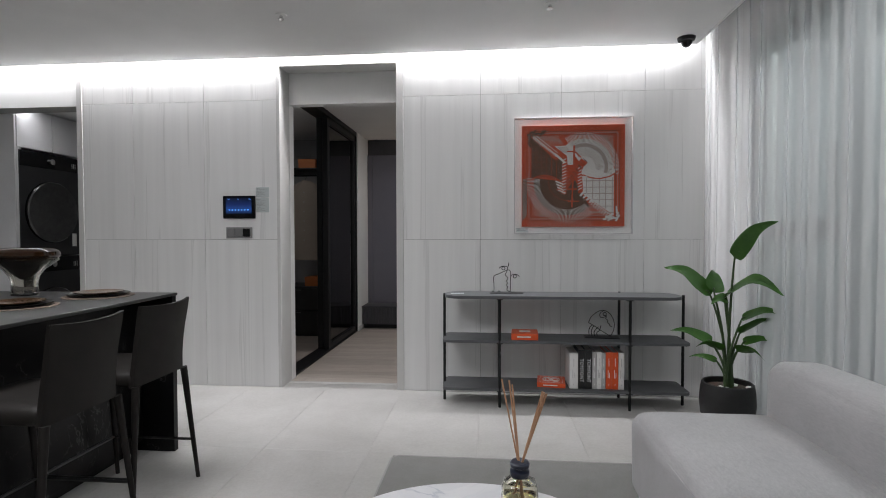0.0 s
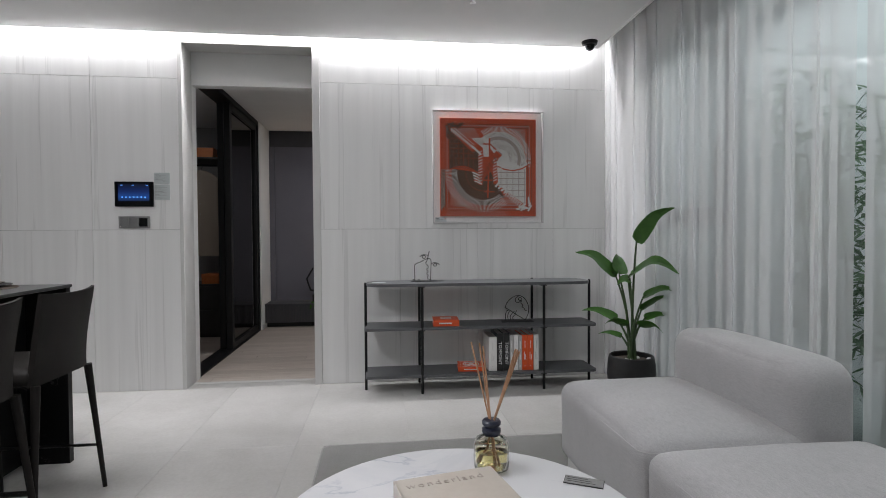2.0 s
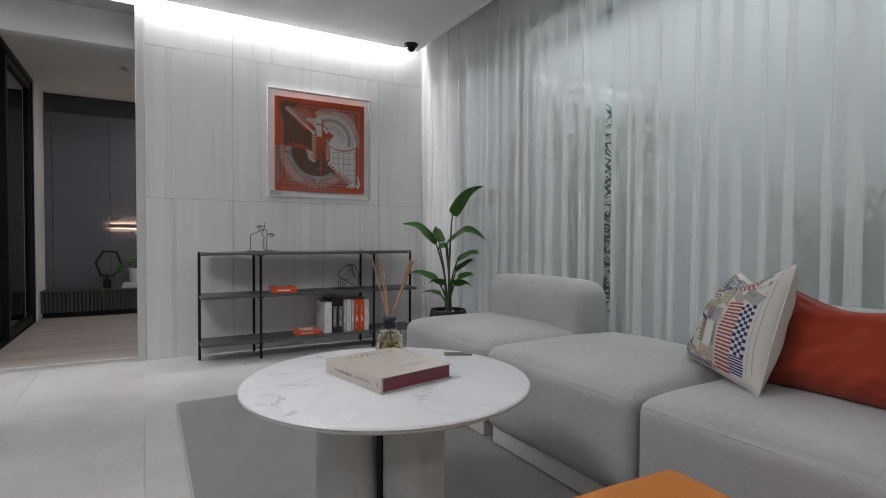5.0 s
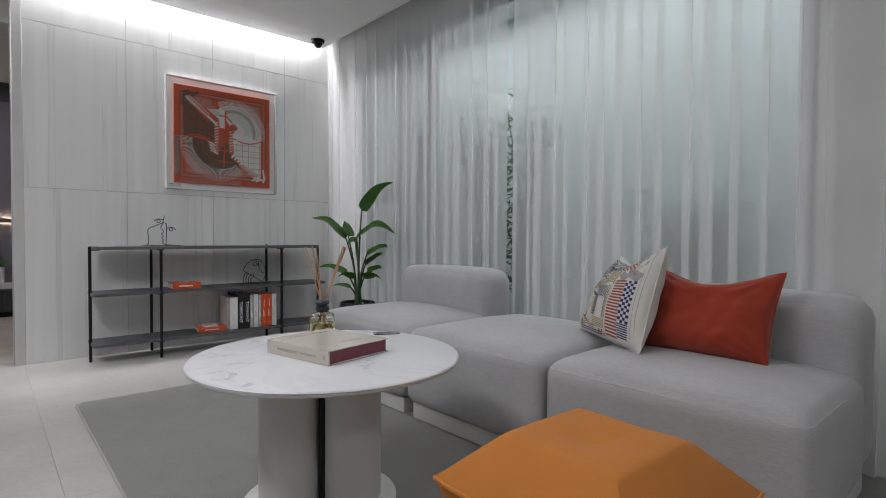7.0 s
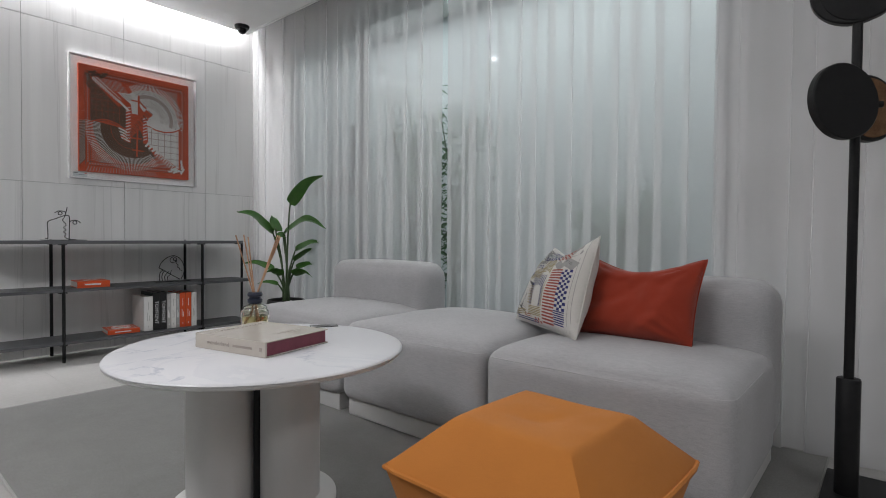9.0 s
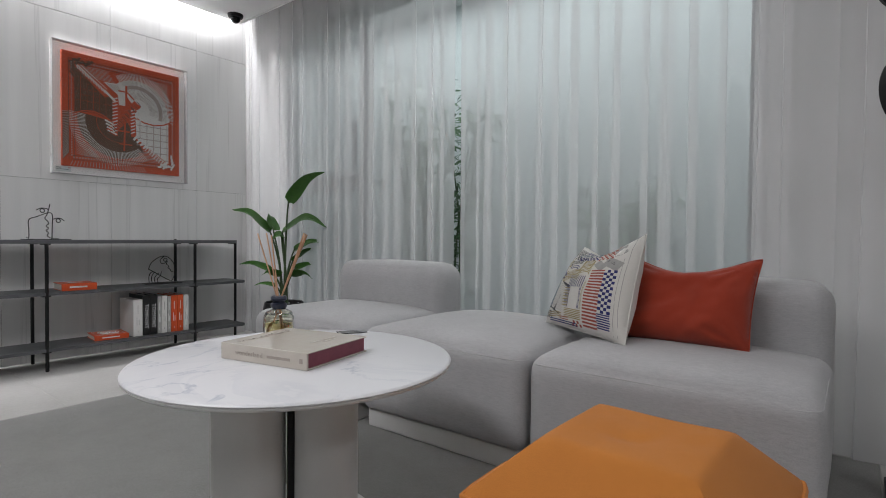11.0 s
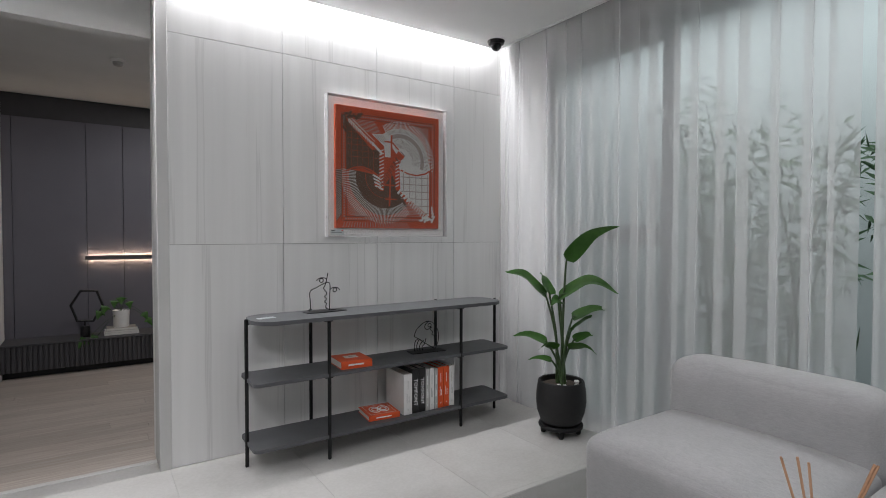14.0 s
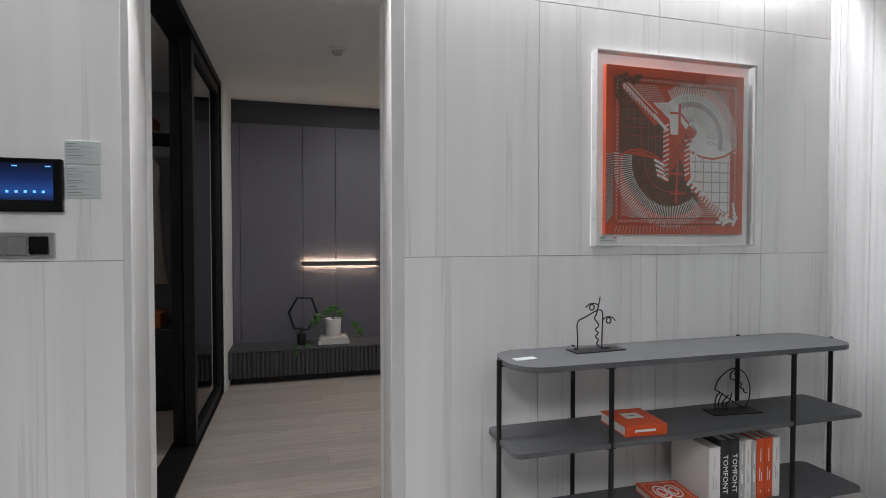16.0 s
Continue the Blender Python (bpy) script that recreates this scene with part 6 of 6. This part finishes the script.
# ---- sliding door to the dressing room ----
SY0, SY1 = 4.41, 6.725
sd = thing("door_1", "black-framed smoked glass sliding door standing half open", "sliding door", (-1.84, 5.6, 0), kind="structure")
part("bottom_track", boxed(-1.925, -1.757, SY0, SY1, 0.0005, 0.012, 0.002, 1), BLACK, sd)
part("top_track", boxed(-1.925, -1.757, SY0, SY1, 2.545, 2.598, 0.002, 1), BLACK, sd)
part("jamb", boxed(-1.925, -1.757, SY1 - 0.03, SY1, 0.012, 2.545, 0.002, 1), BLACK, sd)
for x in (-1.802, -1.878):
    y0, y1 = (5.56, 6.69) if x > -1.85 else (5.60, 6.69)
    leaf = part("sliding_panel", boxed(x - 0.004, x + 0.004, y0 + 0.05, y1 - 0.05, 0.075, 2.48), SMOKED, sd, "smoked glass pane")
    for a, b, z0, z1 in ((y0 - 0.02, y0 + 0.055, 0.016, 2.54), (y1 - 0.055, y1, 0.016, 2.54), (y0 + 0.055, y1 - 0.055, 0.016, 0.08), (y0 + 0.055, y1 - 0.055, 2.475, 2.54)):
        part("rail", boxed(x - 0.03, x + 0.03, a, b, z0, z1, 0.002, 1), BLACK, leaf, "black metal frame bar")

# ---- dressing room ----
dr = thing("drawer_chest", "dark wooden drawer chest under hanging clothes", "drawers", (-2.5, 6.75, 0))
part("body", boxed(-2.95, -1.98, 6.35, 6.9, 0.0, 0.62, 0.003, 1), DARKWOOD, dr)
for z0, z1 in ((0.05, 0.32), (0.33, 0.6)):
    d = part("drawer", boxed(-2.93, -2.0, 6.332, 6.35, z0, z1, 0.002, 1), DARKWOOD, dr)
    part("handle", boxed(-2.55, -2.38, 6.318, 6.332, z1 - 0.03, z1 - 0.018), STEEL, d)
sh = thing("hat_shelf", "dark wall shelf over the clothes rail", "shelf", (-2.5, 6.6, 2.08))
part("board", boxed(-2.95, -1.98, 6.35, 6.9, 2.08, 2.1, 0.002, 1), DARKWOOD, sh)
part("hanging_rail", tube(bmesh.new(), [(-2.95, 6.5, 2.02), (-1.98, 6.5, 2.02)], 0.012, 12), BLACK, sh)
for x in (-2.9, -2.03):
    part("bracket", boxed(x - 0.01, x + 0.01, 6.45, 6.7, 2.02, 2.08), BLACK, sh)
for x0, x1, z, y0 in ((-2.42, -2.2, 2.1, 6.4), (-2.35, -2.16, 0.62, 6.4)):
    bx1 = thing("storage_box", "orange lidded cardboard storage box", "box", ((x0 + x1) / 2, y0 + 0.12, z), "orange boxes in the dressing room")
    part("body", boxed(x0, x1, y0, y0 + 0.24, z, z + 0.11, 0.002, 1), BOXORANGE, bx1)
    part("lid", boxed(x0 - 0.003, x1 + 0.003, y0 - 0.003, y0 + 0.243, z + 0.075, z + 0.115, 0.002, 1), BOXORANGE, bx1)


def jacket(x, y, material, label, low, w=0.23):
    """A sleeved garment on a hanger."""
    root = thing("hanging_jacket", label, "garment", (x, y, low), "clothes on the rail")
    bm = bmesh.new()
    rows = []
    prof = [(0.035, 1.955), (0.07, 1.945), (w * 0.55, 1.915), (w * 0.82, 1.87), (w * 0.84, 1.8), (w * 0.76, 1.68), (w * 0.82, 1.45), (w * 0.92, 1.15), (w, low)]
    for hw, z in prof:
        rows.append([bm.verts.new((x + hw * math.cos(a) * (1 + 0.03 * math.sin(5 * a + z * 9)), y + (0.055 + 0.02 * math.sin(3 * a + z * 4)) * math.sin(a), z)) for a in [2 * math.pi * k / 28 for k in range(28)]])
    for a, b in zip(rows, rows[1:]):
        for k in range(28):
            bm.faces.new((a[k], a[(k + 1) % 28], b[(k + 1) % 28], b[k]))
    bm.faces.new(rows[0])
    bm.faces.new(rows[-1])
    body = part("body", bm, material, root, smooth=True)
    for k in range(6):
        part("button", lathe(bmesh.new(), [(0, 0), (0.008, 0), (0.008, 0.004), (0, 0.005)], (x, y - 0.078, 1.8 - 0.12 * k), 10, Matrix.Rotation(radians(90), 3, "X")), BOOKGREY, body)
    part("hanger_hook", tube(bmesh.new(), spline([(x, y, 1.94), (x, y, 1.99), (x + 0.02, y, 2.02), (x, y, 2.042), (x - 0.018, y, 2.03)], 5), 0.003, 6), STEEL, root)
    return root


jacket(-2.36, 6.5, BEIGE, "beige sleeveless linen jacket with buttons on a hanger", 0.95)
jacket(-2.84, 6.5, RED, "rust-red garment hanging on the clothes rail", 0.9)

# ---- hall bench and its things ----
bench = thing("hall_bench", "low charcoal bench with a ribbed front along the hall wall", "bench", (-0.4, 7.08, 0))
part("top", boxed(-1.744, 1.08, 6.885, 7.261, 0.29, 0.306, 0.002, 1), RIB, bench)
part("body", boxed(-1.742, 1.08, 6.915, 7.261, 0.06, 0.29), RIB, bench)
part("plinth", boxed(-1.742, 1.08, 6.97, 7.261, 0, 0.06), BLACK, bench, "dark recessed plinth")
rib = None
k = 0
x = -1.735
while x < 0.5:
    if rib is None:
        rib = part("rib", boxed(x, x + 0.026, 6.893, 6.915, 0.062, 0.288, 0.004, 2), RIB, bench)
        first = x
    else:
        ob = new("rib", rib.data)
        ob.parent = bench
        ob.location = (x - first, 0, 0)
    x += 0.038
part("rib_field", boxed(0.51, 1.08, 6.9, 6.915, 0.062, 0.288), RIB, bench)

bar = thing("wall_light_bar", "slim dark wall light bar glowing warm above and below", "wall light", (-0.4, 7.24, 1.03))
part("housing", boxed(-1.12, 0.35, 7.195, 7.236, 1.03, 1.074, 0.002, 1), RIB, bar)
part("led_strip", boxed(-1.095, 0.34, 7.24, 7.246, 1.04, 1.064), WARMLED, bar, "warm light strip behind the housing")
part("bracket", boxed(-0.4, -0.3, 7.236, 7.262, 1.035, 1.069), RIB, bar)
solid("wall_card", boxed(-1.1, -0.99, 7.256, 7.261, 1.125, 1.16), ACRYLIC, "small clear acrylic card above the wall light", "card", (-1.05, 7.258, 1.125))
hx = thing("hexagon_lamp", "black hexagon table lamp on a round foot on the bench", "table lamp", (-1.125, 7.05, 0.306))
part("foot", lathe(bmesh.new(), [(0, 0), (0.038, 0), (0.04, 0.004), (0.04, 0.1), (0.037, 0.105), (0, 0.105)], (-1.125, 7.05, 0.306), 28), BLACK, hx, smooth=True)
part("hexagon_ring", tube(bmesh.new(), [(-1.108 + 0.13 * math.cos(radians(60 * k - 8)), 7.05, 0.6 + 0.165 * math.sin(radians(60 * k - 4))) for k in range(6)], 0.013, 6, True), BLACK, hx)
part("neck", tube(bmesh.new(), [(-1.125, 7.05, 0.41), (-1.125, 7.05, 0.47)], 0.009, 10), BLACK, hx)
for k, (z0, z1, w, m) in enumerate(((0.306, 0.326, 0.29, BOOKWHITE), (0.3265, 0.348, 0.28, BOOKGREY), (0.3485, 0.372, 0.25, CREAM))):
    b = thing("book", "hardback book in a low stack on the bench", "book", (-0.83, 7.07, z0), "stacked books on the bench")
    part("cover", boxed(-0.83 - w / 2, -0.83 + w / 2, 6.98, 7.16, z0, z1, 0.001, 1), m, b)
    part("page_block", boxed(-0.83 - w / 2 + 0.004, -0.83 + w / 2 + 0.001, 6.978, 7.156, z0 + 0.003, z1 - 0.003), PAPER, b)
pp = thing("potted_trailing_plant", "small trailing green plant in a white ribbed pot on books", "plant", (-0.83, 7.07, 0.372))
part("pot", lathe(bmesh.new(), [(0, 0), (0.062, 0), (0.068, 0.01), (0.072, 0.15), (0.075, 0.165), (0.066, 0.165), (0.062, 0.15), (0, 0.145)], (-0.83, 7.07, 0.372), 32), PAINT, pp, smooth=True)
part("soil", lathe(bmesh.new(), [(0, 0.146), (0.06, 0.146), (0, 0.152)], (-0.83, 7.07, 0.372), 20), SOIL, pp)
rng = random.Random(11)
for dx, dy, dz, w in ((-0.16, -0.05, 0.02, 0.04), (-0.12, -0.06, 0.07, 0.04), (0.0, -0.05, 0.15, 0.045), (0.06, -0.03, 0.1, 0.04), (-0.05, -0.06, 0.12, 0.038), (0.18, -0.05, -0.02, 0.038), (-0.2, -0.14, -0.2, 0.035), (-0.28, -0.16, -0.22, 0.04), (0.21, -0.06, -0.08, 0.035)):
    s = Vector((-0.83, 7.07, 0.52))
    e = s + Vector((dx, dy, dz))
    part("stem", tube(bmesh.new(), spline([s, s.lerp(e, 0.5) + Vector((0, -0.02, 0.06 if dz > -0.1 else 0.03)), e], 6), 0.0025, 6), STEM, pp)
    part("leaf", blade(e, e + Vector((dx * 0.25, -0.03, -0.075)), w, 0.02, Vector((0.9, 0.3, 0.2))), LEAF, pp, smooth=True)

# ---- planting behind the window ----


def leafy(x, y, top, stalks, count, spread, label, seed, zmin):
    r = random.Random(seed)
    root = thing("bamboo_clump", label, "bamboo", (x, y, 0), "planting behind the window")
    ends = []
    for k in range(stalks):
        bx_, by_ = x + r.uniform(-0.15, 0.15), y + r.uniform(-spread * 0.5, spread * 0.5)
        tip = Vector((bx_ + r.uniform(-0.15, 0.15), by_ + r.uniform(-spread * 0.7, spread * 0.7), top * r.uniform(0.75, 1.0)))
        pts = spline([(bx_, by_, 0.0), ((bx_ + tip.x) / 2, (by_ * 1.4 + tip.y * 0.6) / 2, tip.z * 0.55), tip], 6)
        part("stalk", tube(bmesh.new(), pts, 0.008, 7, radii=[0.011 - 0.008 * i / (len(pts) - 1) for i in range(len(pts))]), STEM, root, smooth=True)
        ends += [p for p in pts if p.z > zmin]
    verts, faces = [], []
    for k in range(count):
        p = r.choice(ends) + Vector((r.gauss(0, 0.08), r.gauss(0, 0.11), r.gauss(0, 0.08)))
        d = Vector((r.uniform(-1, 1), r.uniform(-1, 1), r.uniform(-0.7, 0.9))).normalized()
        s = d.orthogonal().normalized()
        ln, w = r.uniform(0.09, 0.17), r.uniform(0.007, 0.014)
        i = len(verts)
        o = Vector((x, y, 0))
        verts += [tuple(q - o) for q in (p, p + d * ln * 0.4 + s * w, p + d * ln - Vector((0, 0, 0.015)), p + d * ln * 0.4 - s * w)]
        faces.append((i, i + 1, i + 2, i + 3))
    me = bpy.data.meshes.new("foliage")
    me.from_pydata(verts, [], faces)
    me.materials.append(BAMBOO)
    fo = new("foliage", me)
    fo.parent = root
    tagged(fo, kind="stuff")
    return root


leafy(2.42, 2.62, 2.25, 8, 1700, 0.6, "dark green slender bamboo behind the sheer curtain", 4, 0.45)
leafy(3.0, 1.3, 1.35, 8, 600, 1.1, "low green leafy planting behind the sheer curtain", 6, 0.5)

# ---- floor and wall tiles, hall planks ----
PITCH = 0.633


def tile_box(name, x0, x1, y0, y1, z0, z1, material, parent, bevel=0.0012):
    return part(name, boxed(x0, x1, y0, y1, z0, z1, bevel, 1), material, parent)


G = 0.0012
GF = 0.0005
rows = [(0.0, 1.229), (1.229, 2.376), (2.376, 2.93)]
cols = [(-3.481, -3.025), (-3.025, -2.4), (-2.4, -1.774), (-0.72, -0.1), (-0.1, 0.533), (0.533, 1.166), (1.166, 1.8)]
for a, b in cols:
    for z0, z1 in rows:
        tile_box("tile", a + G, b - G, WALL, WALL + 0.008, z0 + G, z1 - G, TILE, wall_north)
tile_box("tile", -1.774 + G, -0.72 - G, WALL + 0.001, WALL + 0.008, DOORTOP + 0.032, 2.93, TILE, wall_north)

xs = [-0.097 + PITCH * k for k in range(-10, 4)]
ys = [WALL - 1.22 * k for k in range(0, 8)]
for a, b in zip(xs, xs[1:]):
    for y1, y0 in zip(ys, ys[1:]):
        tile_box("tile", max(a, XL) + GF, min(b, 1.79) - GF, max(y0, YB) + GF, y1 - GF, -0.01, 0.0, STONE, floor, 0.0006)
tile_box("tile", DOORL, DOORR, WALL + G, WALL + 0.14, -0.01, 0.0, STONE, floor)

rng = random.Random(5)
y = WALL + 0.182
while y < 7.3:
    x = -3.35 - rng.uniform(0, 1.1)
    while x < 1.1:
        x1 = x + 1.2
        a, b = max(x, -3.3), min(x1, 1.1)
        if b - a > 0.03:
            tile_box("plank", a + 0.0006, b - 0.0006, y + 0.0006, min(y + 0.12, 7.3) - 0.0006, -0.01, 0.0, OAK, hall_floor, 0.0008)
        x = x1
    y += 0.12
